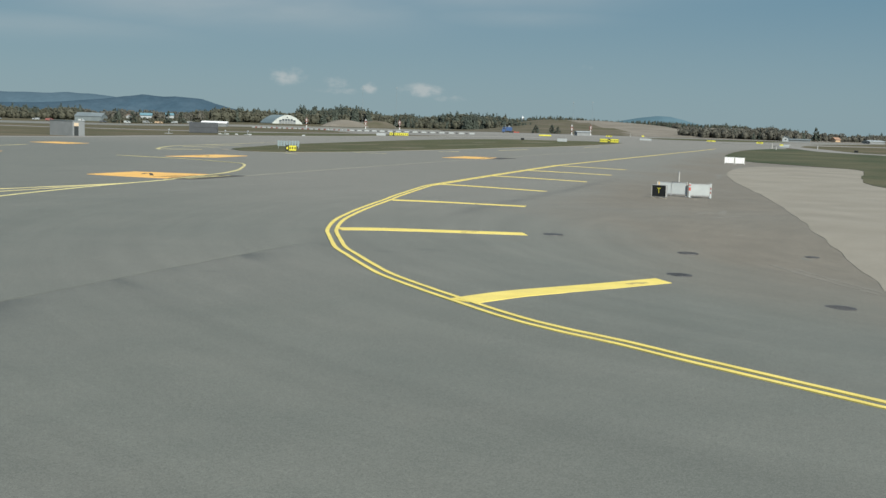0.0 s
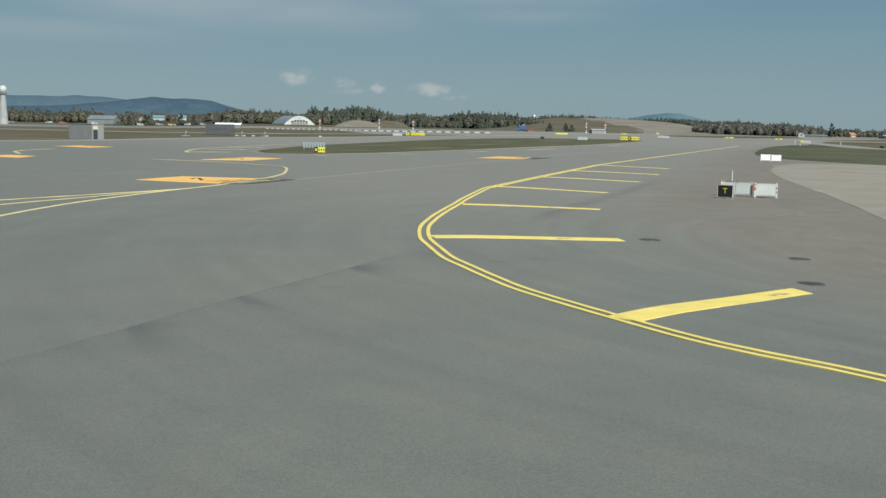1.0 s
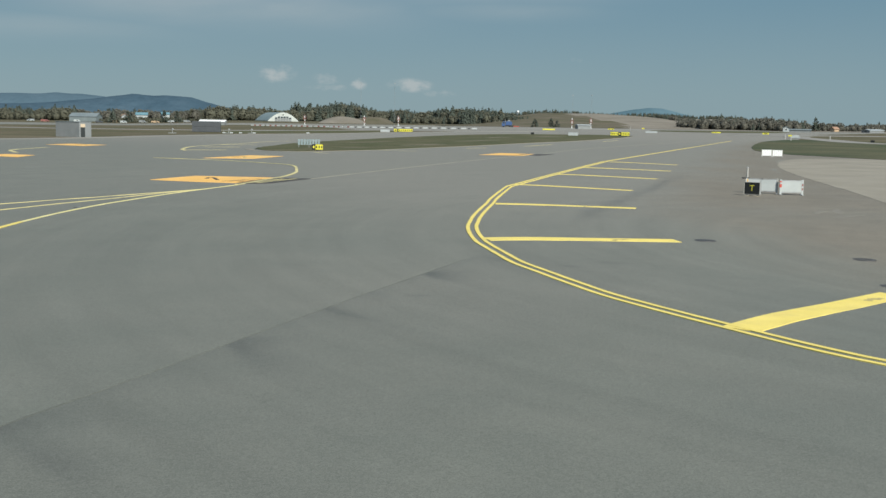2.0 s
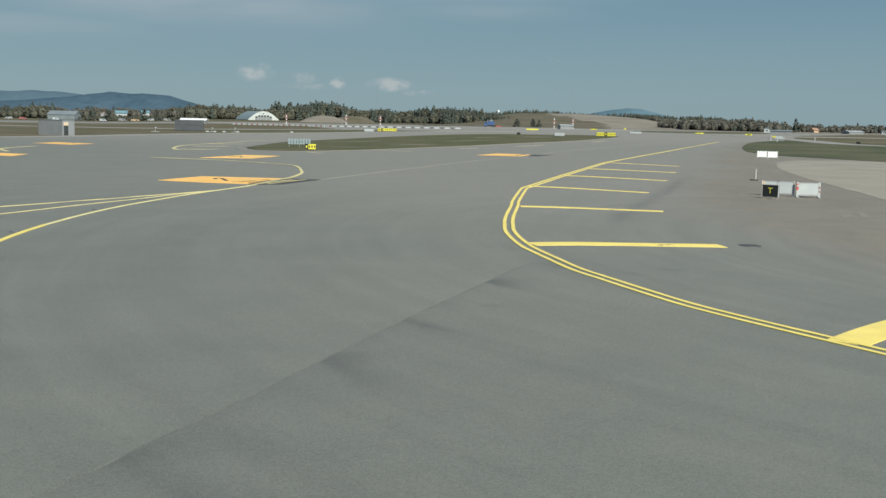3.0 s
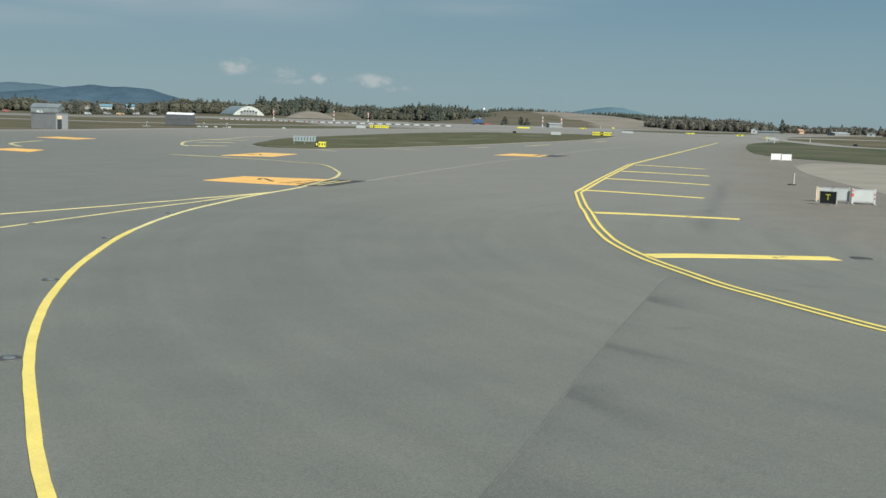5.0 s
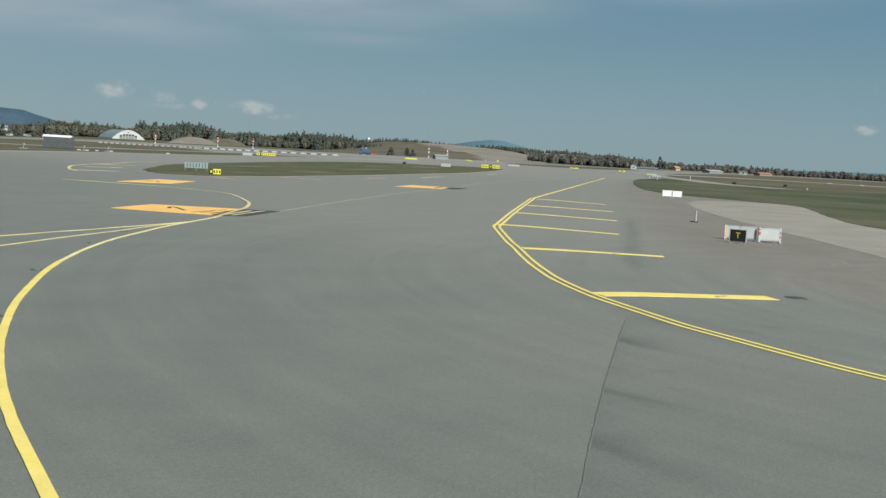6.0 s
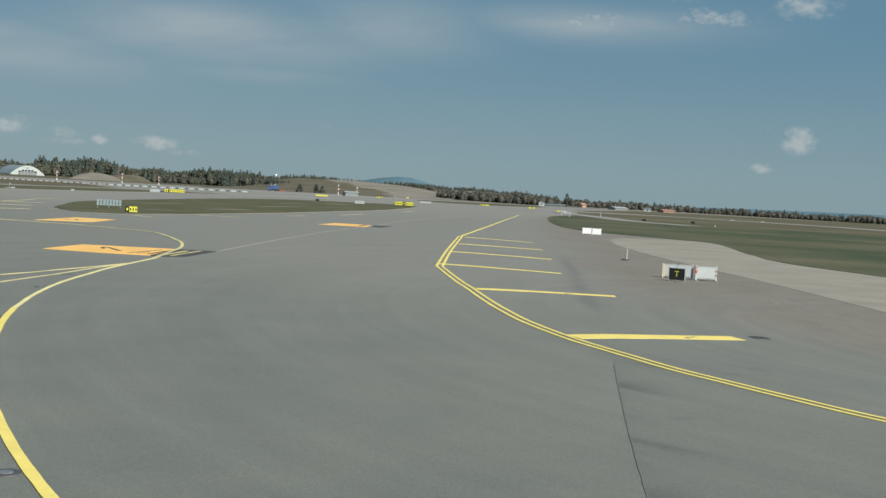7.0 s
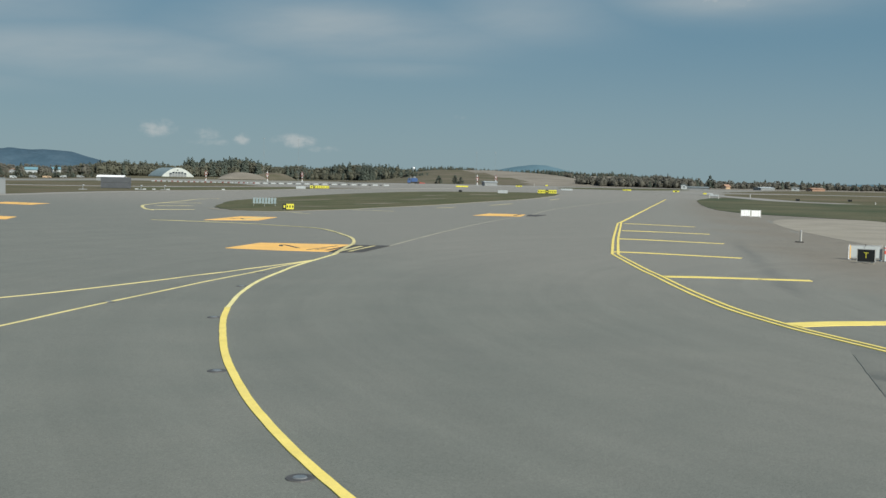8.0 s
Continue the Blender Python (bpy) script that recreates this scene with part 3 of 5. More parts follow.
for px, py, pl, pw, pa in ((4, 186, 4.5, 1.3, 0.3), (16, 214, 5.5, 1.5, 0.5), (-8, 172, 3.0, 1.0, 0.1), (38, 262, 6.0, 1.6, 0.7), (-6, 232, 6.0, 1.4, 0.1), (24, 250, 4.0, 1.5, 0.6)):
    rim = [(px + pl * math.cos(a * 0.628) * math.cos(pa) - pw * math.sin(a * 0.628) * math.sin(pa), py + pl * math.cos(a * 0.628) * math.sin(pa) + pw * math.sin(a * 0.628) * math.cos(pa)) for a in range(10)]
    structure("bare_patch", slab(rim, 0.058, 0.9, 1.0, seed=px), SOIL, "bare pale soil patch in the grass island", "bare soil")
structure("grass", slab([(51.43, 150.53), (51.7, 160.51), (56.41, 176.19), (66.52, 202.85), (81.68, 238.8), (92.54, 259.73), (104.61, 276.87), (109.14, 273.98), (105.22, 245.52), (113.08, 231.11), (148.68, 226.65), (190, 150), (200, 90), (150, 40), (70, 20), (41, 20), (40, 60), (40.26, 87.75), (47.71, 106.58), (57.38, 129.27), (56, 137.17)], 0.045, 0.3, 2.0, seed=12),
          GREEN, "mown green grass verge turning brown further off", "grass")
structure("dry_field", slab([(104, 270), (120, 310), (150, 385), (220, 500), (330, 640), (520, 720), (700, 500), (600, 250), (300, 60), (205, 90), (192, 152), (133, 203), (107, 217), (101, 231), (107, 262)], 0.03, 2.0, 8.0, seed=13),
          DRY, "brown dry grass field beside the runway", "field")
structure("road", ribbon([(140, 362), (126, 330), (115, 284), (105, 240), (108, 222)], 8, 0.07, step=6), RUNWAY, "pale concrete service road through dry grass", "road")
structure("runway", ribbon([(128, 370), (155, 393), (192, 404), (222, 390), (236, 352), (240, 305), (236, 250)], 22, 0.07, step=10), RUNWAY, "pale curving taxiway beyond the brown field", "runway")
structure("dry_field", slab([(-110, 150), (-77, 257), (-61, 320), (-45, 359), (-29, 384), (-2, 398), (26, 392), (14, 420), (-6, 470), (-44, 600), (-102, 600), (-170, 540), (-320, 430), (-360, 200)], 0.03, 1.5, 6.0, seed=14),
          DRY, "brown dry grass beyond the apron edge", "field")
structure("grass", slab([(-49, 372), (-54, 426), (-34, 452), (-4, 441), (12, 417), (-4, 397), (-24, 385)], 0.05, 1.2, 4.0, seed=16),
          GRASS, "dark strip of grass along the far apron edge", "grass")
structure("road", ribbon([(-190, 440), (-110, 430), (-60, 442), (-34, 465), (0, 462), (30, 430)], 15, 0.055, step=6), RUNWAY, "pale service road between two strips of grass", "road")
structure("pavement", slab([(46, 545), (60, 684), (150, 676), (132, 548)], 0.035, 1.5, 6.0, seed=17), RUNWAY, "pale concrete apron behind the row of blocks", "pavement")
structure("grass", slab([(125, 482), (146, 550), (180, 572), (222, 596), (206, 540), (145, 464)], 0.045, 1.2, 4.0, seed=18), GRASS, "thin dark strip of grass at the foot of the embankment", "grass")
structure("kerb", ribbon([(-107, 140), (-75, 249), (-59.5, 312), (-44, 350), (-28, 375), (0, 388), (27, 382), (60, 392)], 6, 0.06, step=6), RUNWAY, "pale concrete strip along the apron edge", "kerb")
structure("dry_field", slab([(-900, 640), (-300, 640), (-100, 690), (60, 690), (150, 690), (330, 650), (520, 722), (900, 520), (2600, 600), (3200, 3600), (0, 4200), (-3000, 3600), (-2600, 700)], 0.04, 6.0, 25.0, seed=15, smooth=True),
          DRY, "dry fields between airfield and woods", "field")


# ---- painted markings ----
def marking(name, label):
    return tagged(new(name), label, "road marking", "", "structure")


edge = marking("edge_marking", "double yellow taxiway edge line with cross bars")
part("line", ribbon(EDGE, 0.128, 0.018, shift=0.15, step=0.5, rough=0.006, seed=5), YELLOW, edge)
part("line", ribbon(EDGE, 0.128, 0.018, shift=-0.15, step=0.5, rough=0.006, seed=6), YELLOW, edge)
part("line", ribbon(EDGE2, 0.15, 0.018, shift=0.16, step=1, rough=0.006, seed=7), YELLOW, edge)
part("line", ribbon(EDGE2, 0.15, 0.018, shift=-0.16, step=1, rough=0.006, seed=8), YELLOW, edge)
part("line", ribbon(EDGE3, 0.26, 0.018, step=2, rough=0.01, seed=9), YELLOW, edge, "faded single yellow line")
# bars: both ends, half width, how much shorter the far side is, where the dark smear lies
BARS = [((0.53, 22.29), (6.30, 28.22), 0.37, -0.46, 0.84), ((-2.50, 37.12), (4.10, 38.79), 0.40, -0.12, 0.68), ((-0.43, 51.85), (5.84, 51.34), 0.32, -0.15, 0.66), ((2.56, 66.85), (8.80, 64.22), 0.30, -0.15, 0), ((7.45, 80.0), (13.85, 77.45), 0.30, -0.15, 0), ((11.85, 91.7), (18.40, 90.0), 0.30, -0.15, 0), ((17.0, 105.6), (22.65, 102.9), 0.30, -0.15, 0)]
for i, (a, b, half, cut, worn) in enumerate(BARS):
    along = (Vector(b) - Vector(a)).normalized()
    side = Vector((along.y, -along.x)) * half
    near = [Vector(a).lerp(Vector(b), k / 12) + side for k in range(13)]
    away = [Vector(a).lerp(Vector(b) - along * cut, k / 12) - side for k in range(12, -1, -1)]
    bar = part("bar", slab([(p.x, p.y) for p in near + away], 0.014, 0.025, smooth=False, seed=20 + i), YELLOW, edge)
    if worn:
        sx, sy = Vector(a).lerp(Vector(b), worn)
        part("smear", ribbon([(sx - 0.22, sy - 0.33), (sx - 0.05, sy - 0.05), (sx + 0.2, sy + 0.1), (sx + 0.42, sy + 0.30)], 0.16, 0.0175, step=0.08, rough=0.05, seed=60 + i), SMEAR, bar, "dark smear across the paint")

centre = marking("centre_marking", "curving yellow taxiway centreline with branches")
CURVE = [(-4.6, -6.5), (-7.5, -0.7), (-9.25, 3.1), (-10.75, 6.6), (-12.55, 10.9), (-14.1, 14.8), (-15.2, 18.0), (-15.68, 19.7), (-16.32, 22.0), (-16.86, 24.3), (-17.3, 26.65), (-17.55, 28.3), (-17.8, 30.5), (-18.0, 32.8), (-18.1, 35.2), (-18.16, 39.0), (-18.09, 41.3), (-17.77, 45.0), (-17.2, 48.9), (-16.75, 51.0), (-16.11, 53.6), (-15.6, 55.7), (-14.75, 58.5), (-13.25, 63.2), (-12.42, 67.4), (-11.4, 72.49), (-10.99, 77.63), (-11.1, 81.31), (-12.44, 91.98), (-15.51, 96.43), (-17.65, 99.35), (-25.52, 105.16)]
NEAR, SPLIT = 16, 23
part("line", ribbon(CURVE[:NEAR + 1], 0.170, 0.018, step=0.4, rough=0.006, seed=31), YELLOW, centre)
part("line", ribbon(CURVE[NEAR:SPLIT + 1], 0.130, 0.018, step=0.4, rough=0.006, seed=40), CREAM, centre)
part("line", ribbon(CURVE[SPLIT:], 0.20, 0.030, step=0.8, rough=0.008, seed=32), PALE, centre)
part("line", ribbon([(-14.2, 60.0), (-15.3, 58.0), (-16.52, 55.97), (-17.5, 54.5), (-18.35, 53.0), (-19.45, 51.5), (-20.33, 50.0), (-22.03, 47.5), (-23.53, 45.4), (-24.91, 43.8), (-31, 37.6)], 0.052, 0.022, step=1, seed=33), PALE, centre)
part("line", ribbon([(-14.5, 59.3), (-16.04, 56.0), (-17.31, 52.8), (-18.31, 50.6), (-19.06, 48.9), (-20.09, 46.3), (-21.51, 42.9), (-22.65, 40.0), (-23.59, 37.53), (-27.2, 30.0)], 0.052, 0.024, step=1, seed=34), PALE, centre)
part("line", ribbon([(-9.62, 70.17), (-3.44, 87.44), (3.18, 104.39), (7.21, 113.39), (13.23, 125.57), (19.89, 142.73), (38.37, 181.61), (72.32, 247.23)], 0.14, 0.010, step=2, seed=35), FAINT, centre, "worn pale line across the apron")

holding = marking("holding_marking", "faded yellow edge loop with short cross bars")
part("line", ribbon([(-15.88, 273.05), (-26.19, 255.25), (-29.68, 219.81), (-31.82, 188.21), (-32.02, 169.61), (-30.3, 151.4), (-29.5, 145.4), (-28.2, 139.5)], 0.42, 0.012, step=2, seed=36), PALE, holding)
for a, b in (((-30.13, 168.18), (-25.35, 171.72)), ((-29.04, 141.77), (-24.06, 145.8)), ((-31.3, 196.38), (-25.2, 200))):
    part("bar", ribbon([a, b], 0.9, 0.014, step=1, seed=37), PALE, holding)
far_loop = marking("edge_marking", "faded yellow edge line by the apron edge")
part("line", ribbon([(-46.5, 146.0), (-46.2, 137.0), (-45.0, 126.5), (-41.5, 117.0)], 0.45, 0.012, step=2, seed=38), PALE, far_loop)
island = marking("edge_marking", "worn yellow line along the grass island")
for run in ([(-12.56, 138.82), (-10.5, 132)], [(-4.05, 150.58), (0.25, 142.89)], [(7.99, 155.29), (10.9, 157.06)], [(17.76, 165.78), (23.74, 176.94)], [(40.08, 212.63), (46.26, 227.38)]):
    part("line", ribbon(run, 0.35, 0.012, step=2, seed=39), PALE, island)


def painted_panel(corners, dark, glyph, pale=(), z=0.022):
    m = marking("painted_panel", "orange information panel painted on the asphalt" + (" with a dark end" if dark else ""))
    part("panel", slab(corners, z, 0.05, smooth=False), ORANGE, m)
    if dark:
        part("dark_end", slab(dark, z - 0.003, 0.05, smooth=False), BLACKP, m)
    for g, w in glyph:
        part("stroke", ribbon(g, w, z + 0.005, smooth=False), BLACKP, m)
    for g, w in pale:
        part("stroke", ribbon(g, w, z + 0.005, smooth=False), PALE, m, "pale stripe across the dark end")


painted_panel([(-18.63, 67.1), (-16.75, 71.9), (-11.65, 70.85), (-13.4, 64.9), (-16.1, 65.75)],
              [(-11.65, 70.85), (-9.55, 70.3), (-11.7, 64.7), (-13.1, 64.3), (-13.4, 64.9)],
              [([(-15.68, 68.8), (-15.70, 69.8), (-15.55, 70.25), (-15.35, 69.75), (-15.1, 68.6), (-14.82, 67.4)], 0.22), ([(-14.45, 66.1), (-12.55, 69.6)], 0.15), ([(-13.45, 65.8), (-11.85, 69.9)], 0.22), ([(-14.0, 66.0), (-13.3, 67.6)], 0.10)],
              [([(-12.35, 65.2), (-10.45, 70.0)], 0.17), ([(-12.95, 64.9), (-11.2, 69.6)], 0.22)])
painted_panel([(-21.2, 106.2), (-18.1, 118.0), (-14.6, 116.6), (-16.5, 107.0)], None, [([(-18.9, 110.1), (-18.1, 112.2), (-17.75, 109.7)], 0.4)], [([(-17.9, 108.4), (-15.8, 116.2)], 0.5)])
painted_panel([(6.54, 124.25), (9.64, 130.47), (13.02, 126.9), (10.91, 120.92)], [(13.43, 127.05), (15.27, 126.03), (12.85, 121.46), (11.82, 122)], [([(10.8, 123.13), (12.41, 126.82)], 0.4)])
painted_panel([(-53.0, 168.5), (-52.6, 180.5), (-45.2, 172.5), (-45.6, 160.0)], None, [([(-48.7, 169.0), (-48.2, 172.2), (-47.5, 169.7)], 0.5)])
painted_panel([(-41.4, 105.4), (-40.2, 110.2), (-37.0, 107.8), (-36.6, 101.4)], None, [])

# ---- covers and lights set in the asphalt ----
def cover(x, y, r):
    c = thing("manhole_cover", x, y, 17 * x, "round dark iron manhole cover set in asphalt", "manhole cover", "round covers in the shoulder")
    bm = tube(r, r * 0.985, 0.022, z=-0.006, n=28)
    part("rim", bm, IRON, c)
    part("lid", joined(tube(r * 0.88, r * 0.87, 0.026, z=-0.006, n=28), *[box(r * 1.3 * math.cos(math.asin(k / 3.2)), r * 0.09, 0.006, 0, k * r / 3.2, 0.0185) for k in (-2, -1, 0, 1, 2)]), IRON, c)


for x, y, r in ((5.22, 39.24, 0.40), (9.30, 36.0, 0.40), (7.31, 30.03, 0.41), (9.93, 25.17, 0.40), (14.09, 37.0, 0.26)):
    cover(x, y, r)


def inset_light(x, y):
    c = thing("inset_light", x, y, 0, "round taxiway centreline light flush with the asphalt", "runway light", "lights along the centreline")
    part("rim", tube(0.20, 0.185, 0.020, z=-0.006, n=24), IRON, c)
    part("lens", tube(0.115, 0.085, 0.030, z=-0.004, n=20), LENS, c, "pale glass lens")


for x, y in ((-16.87, 23.01), (-18.13, 30.9), (-18.42, 39.1), (-17.72, 47.5), (-17.0, 52.8), (-21.6, 42.7)):
    inset_light(x, y)

# ---- signs and barriers ----
def letter(text, size, depth):
    cu = bpy.data.curves.new("glyph", "FONT")
    cu.body, cu.size, cu.extrude, cu.align_x, cu.align_y = text, size, depth, "CENTER", "CENTER"
    tmp = bpy.data.objects.new("glyph", cu)
    me = bpy.data.meshes.new_from_object(tmp)
    bm = bmesh.new()
    bm.from_mesh(me)
    bpy.data.objects.remove(tmp)
    bpy.data.meshes.remove(me)
    bmesh.ops.transform(bm, matrix=pose(0, 0, 0, 90), verts=bm.verts)
    return bm


def t_sign(x, y, turn):
    s = thing("taxiway_sign", x, y, turn, "black taxiway location sign with yellow letter T", "airfield sign")
    w, h, z0 = 0.94, 0.70, 0.09
    part("housing", box(w, 0.16, h, 0, 0.10, z0, 0.012), STEEL, s, "grey sheet-metal housing")
    part("face", box(w - 0.07, 0.03, h - 0.07, 0, 0.015, z0 + 0.035, 0.004), SIGNBLK, s, "black sign face")
    for sx in (-1, 1):
        part("frame_strip", box(0.03, 0.05, h, sx * (w / 2 - 0.015), 0.0, z0, 0.004), POST, s, "pale frame strip")
    part("frame_strip", box(w, 0.05, 0.03, 0, 0.0, z0 + h - 0.03, 0.004), POST, s, "pale frame strip")
    g = letter("T", 0.45, 0.006)
    bmesh.ops.translate(g, vec=(0, -0.006, z0 + h * 0.50), verts=g.verts)
    part("letter", g, SIGNYEL, s, "yellow letter T")
    for lx in (-0.3, 0.3):
        part("leg", box(0.05, 0.05, z0 + 0.02, lx, 0.10, 0), STEEL, s)
        part("foot", box(0.24, 0.55, 0.03, lx, 0.0, 0.0, 0.006), CONCRETE, s, "pale concrete foot")


t_sign(15.36, 62.75, -41)


def barrier(x, y, turn, width, label, left, right, height=0.90, sheet=PANEL):
    """left and right: what the end posts carry: a band, squares, a strip or nothing."""
    b = thing("barrier", x, y, turn, label, "barrier", "white panel barriers")
    if sheet is WHITE:
        w = (width - 0.16) / 5
        for k in range(5):
            part("slat", box(w - 0.022, 0.035, height - 0.20 + 0.03 * (k % 2), (k - 2) * w, 0, 0.14, 0.006), sheet, b)
    else:
        part("panel", box(width - 0.20, 0.035, height - 0.24, 0, 0, 0.17, 0.006), sheet, b)
    part("rail", box(width - 0.1, 0.05, 0.04, 0, 0, height - 0.07, 0.005), STEEL, b, "galvanised top rail")
    part("rail", box(width - 0.1, 0.05, 0.04, 0, 0, 0.12, 0.005), STEEL, b)
    for sx, kind in ((-1, left), (1, right)):
        px = sx * (width / 2 - 0.065)
        banded = kind in ("band", "squares")
        p = part("post", box(0.115 if banded else 0.08, 0.06, height - 0.03, px, 0, 0.03, 0.006), PANEL if banded else POST, b)
        if kind == "band":
            part("stripe", box(0.119, 0.066, 0.20, px, 0, 0.44, 0.003), RED, p, "red reflective band")
            part("stripe", box(0.119, 0.066, 0.07, px, 0, 0.74, 0.003), RED, p, "red reflective band")
        if kind == "squares":
            for k in range(2):
                part("stripe", box(0.08, 0.068, 0.12, px, -0.002, 0.30 + 0.24 * k, 0.003), DULLRED, p, "red reflective square")
        if kind == "strip":
            part("stripe", box(0.055, 0.066, height - 0.16, px + 0.055, -0.004, 0.10, 0.003), ORANGE, p, "orange reflective strip")
            part("stripe", box(0.03, 0.070, height - 0.10, px - 0.03, -0.004, 0.06, 0.003), WHITE, p, "white reflective strip")
        part("foot", box(0.09, 0.60, 0.045, sx * (width / 2 - 0.09), 0, 0, 0.008), STEEL, b)
    if left == "strip":
        part("post", box(0.05, 0.06, height - 0.05, -0.06, 0.004, 0.03, 0.005), STEEL, b, "galvanised middle post")
        part("bolt_plate", box(0.04, 0.06, 0.13, 0, 0, height - 0.09, 0.004), IRON, b, "small dark bolt plate")


barrier(16.88, 65.33, -20, 1.86, "white panel barrier with an orange end strip on the shoulder", "strip", "plain")
barrier(18.42, 64.72, -7, 1.38, "white panel barrier with red-banded posts on the shoulder", "band", "squares")
for k in (-0.66, 0.66):
    barrier(44.7 + k * 0.98, 136.8 - k * 0.15, -9, 1.32, "white slatted panel barrier at the edge of the grass", "plain", "plain", 0.94, WHITE)


def slat_barrier(x, y, turn):
    b = thing("barrier", x, y, turn, "row of pale upright plastic slats on short steel legs", "barrier")
    part("rail", box(3.5, 0.05, 0.06, 0, 0.04, 0.50), STEEL, b)
    part("rail", box(3.5, 0.05, 0.06, 0, 0.04, 1.12), STEEL, b)
    for i in range(8):
        part("slat", box(0.33, 0.04, 0.88, -1.56 + i * 0.445, 0, 0.42, 0.01), SLAT, b)
    for sx in (-1.6, 0, 1.6):
        part("leg", box(0.05, 0.05, 0.56, sx, 0.09, 0.03), STEEL, b)
        part("foot", box(0.08, 0.5, 0.06, sx, 0.09, 0.0), STEEL, b)


slat_barrier(-14.85, 175.75, -3)


def marker_post(x, y):
    p = thing("marker_post", x, y, 0, "slim white marker post on the shoulder", "post")
    # dark block drawn out to the left, standing in for the post's shadow
    part("foot", box(0.5, 0.34, 0.09, -0.1, 0, 0, 0.012), TYRE, p, "dark foot block reaching left in place of the post shadow")
    part("pole", tube(0.075, 0.065, 0.80, z=0.03, n=14), POST, p)
    part("cap", tube(0.09, 0.05, 0.05, z=0.82, n=14), STEEL, p)


marker_post(22.05, 82.2)


def yellow_sign(x, y, turn, width, height, cells, label):
    """Sign box on legs; cells are (share of width, material, number of dark bars)."""
    s = thing("taxiway_sign", x, y, turn, label, "airfield sign", "yellow taxiway signs")
    part("housing", box(width, 0.18, height, 0, 0.11, 0.15, 0.012), SIGNBLK, s)
    x0 = -width / 2
    for share, mat, bars in cells:
        w = width * share
        f = part("face", box(w - 0.04, 0.03, height - 0.05, x0 + w / 2, 0.012, 0.175, 0.004), mat, s)
        for k in range(bars):
            part("writing_bar", box(w / (bars * 2.2), 0.008, height * 0.42, x0 + w * (k + 0.5) / bars, -0.006, 0.15 + height * 0.29), SIGNYEL if mat is SIGNBLK else SIGNBLK, f)
        x0 += w
    for lx in (-0.38, 0.38):
        part("leg", box(0.06, 0.06, 0.16, lx * width, 0.11, 0), STEEL, s)


yellow_sign(-12.35, 147.6, 3, 1.42, 0.72, [(0.3, SIGNBLK, 1), (0.7, SIGNYEL, 3)], "yellow and black taxiway sign at the grass island")
yellow_sign(63.7, 299, -12, 5.2, 0.95, [(0.42, SIGNYEL, 5), (0.14, SIGNBLK, 1), (0.44, SIGNYEL, 5)], "long yellow taxiway sign at the tip of the grass island")
yellow_sign(8, 398, -2, 6.8, 0.95, [(0.18, SIGNYEL, 1), (0.06, SIGNBLK, 0), (0.76, SIGNYEL, 7)], "long yellow taxiway sign on a far grass strip")
yellow_sign(69, 446, -8, 5.0, 0.6, [(1.0, SIGNYEL, 0)], "plain yellow sign board far across the apron")
yellow_sign(112.5, 524, -14, 3.0, 0.6, [(1.0, SIGNYEL, 2)], "small yellow sign before the sandy slope")
yellow_sign(151, 612, -16, 1.4, 0.7, [(1.0, SIGNYEL, 0)], "small square yellow sign at the foot of the sandy slope")
yellow_sign(131.2, 423, -17, 3.4, 0.5, [(0.6, SIGNYEL, 2), (0.4, SIGNYEL, 0)], "small yellow sign by the far taxiway")
yellow_sign(143.2, 402, -19, 2.4, 0.6, [(1.0, SIGNYEL, 1)], "small yellow sign by the far taxiway")


def board(x, y, turn, w, h, mat, label):
    b = thing("equipment_box", x, y, turn, label, "equipment box")
    part("body", box(w, 0.7, h, 0, 0, 0.06, 0.03), mat, b)
    part("plinth", box(w * 0.96, 0.6, 0.08, 0, 0, 0), CONCRETE, b)


board(1.5, 400, 0, 3.4, 0.9, PLASTIC, "pale grey equipment box beside a yellow sign")
board(49, 290, -10, 2.6, 0.8, PLASTIC, "pale grey equipment box on the grass island")
board(98, 395, -14, 4.2, 0.7, PLASTIC, "long pale equipment box at the far taxiway")
board(40, 302, -8, 0.9, 0.55, SIGNBLK, "small black box on the grass island")
board(117, 309, -22, 2.6, 0.5, PLASTIC, "low pale equipment box behind the verge")
yellow_sign(131, 345, -22, 3.2, 0.5, [(0.35, SIGNYEL, 0), (0.65, PANEL, 0)], "low yellow and white sign behind the verge")


def field_light(x, y):
    f = thing("approach_light", x, y, -8, "small pale field light on a concrete slab in dry grass", "runway light", "lights in the dry grass")
    part("slab", box(2.3, 1.2, 0.18, 0, 0, 0.02, 0.03), TOWERCON, f)
    part("stem", tube(0.09, 0.07, 0.9, 0, 0, 0.18, 10), STEEL, f)
    part("head", joined(tube(0.16, 0.34, 0.30, 0.15, 0, 1.05, 12), tube(0.34, 0.10, 0.20, 0.15, 0, 1.35, 12)), PLASTIC, f, "pale rounded lamp head")


for x, y in ((-66.0, 352), (-50.5, 368), (-43.5, 372)):
    field_light(x, y)


def marker_board(x, y):
    f = thing("marker_board", x, y, -6, "low white edge marker board in dry grass", "marker board", "boards in the dry grass")
    part("board", box(1.0, 0.06, 0.34, 0, 0, 0.16, 0.01), PANEL, f)
    for lx in (-0.35, 0.35):
        part("leg", box(0.05, 0.05, 0.2, lx, 0.0, 0.0), STEEL, f)


for x, y in ((-51.3, 362), (-48.9, 362), (-46.2, 364), (-42.0, 366), (-25.0, 376)):
    marker_board(x, y)


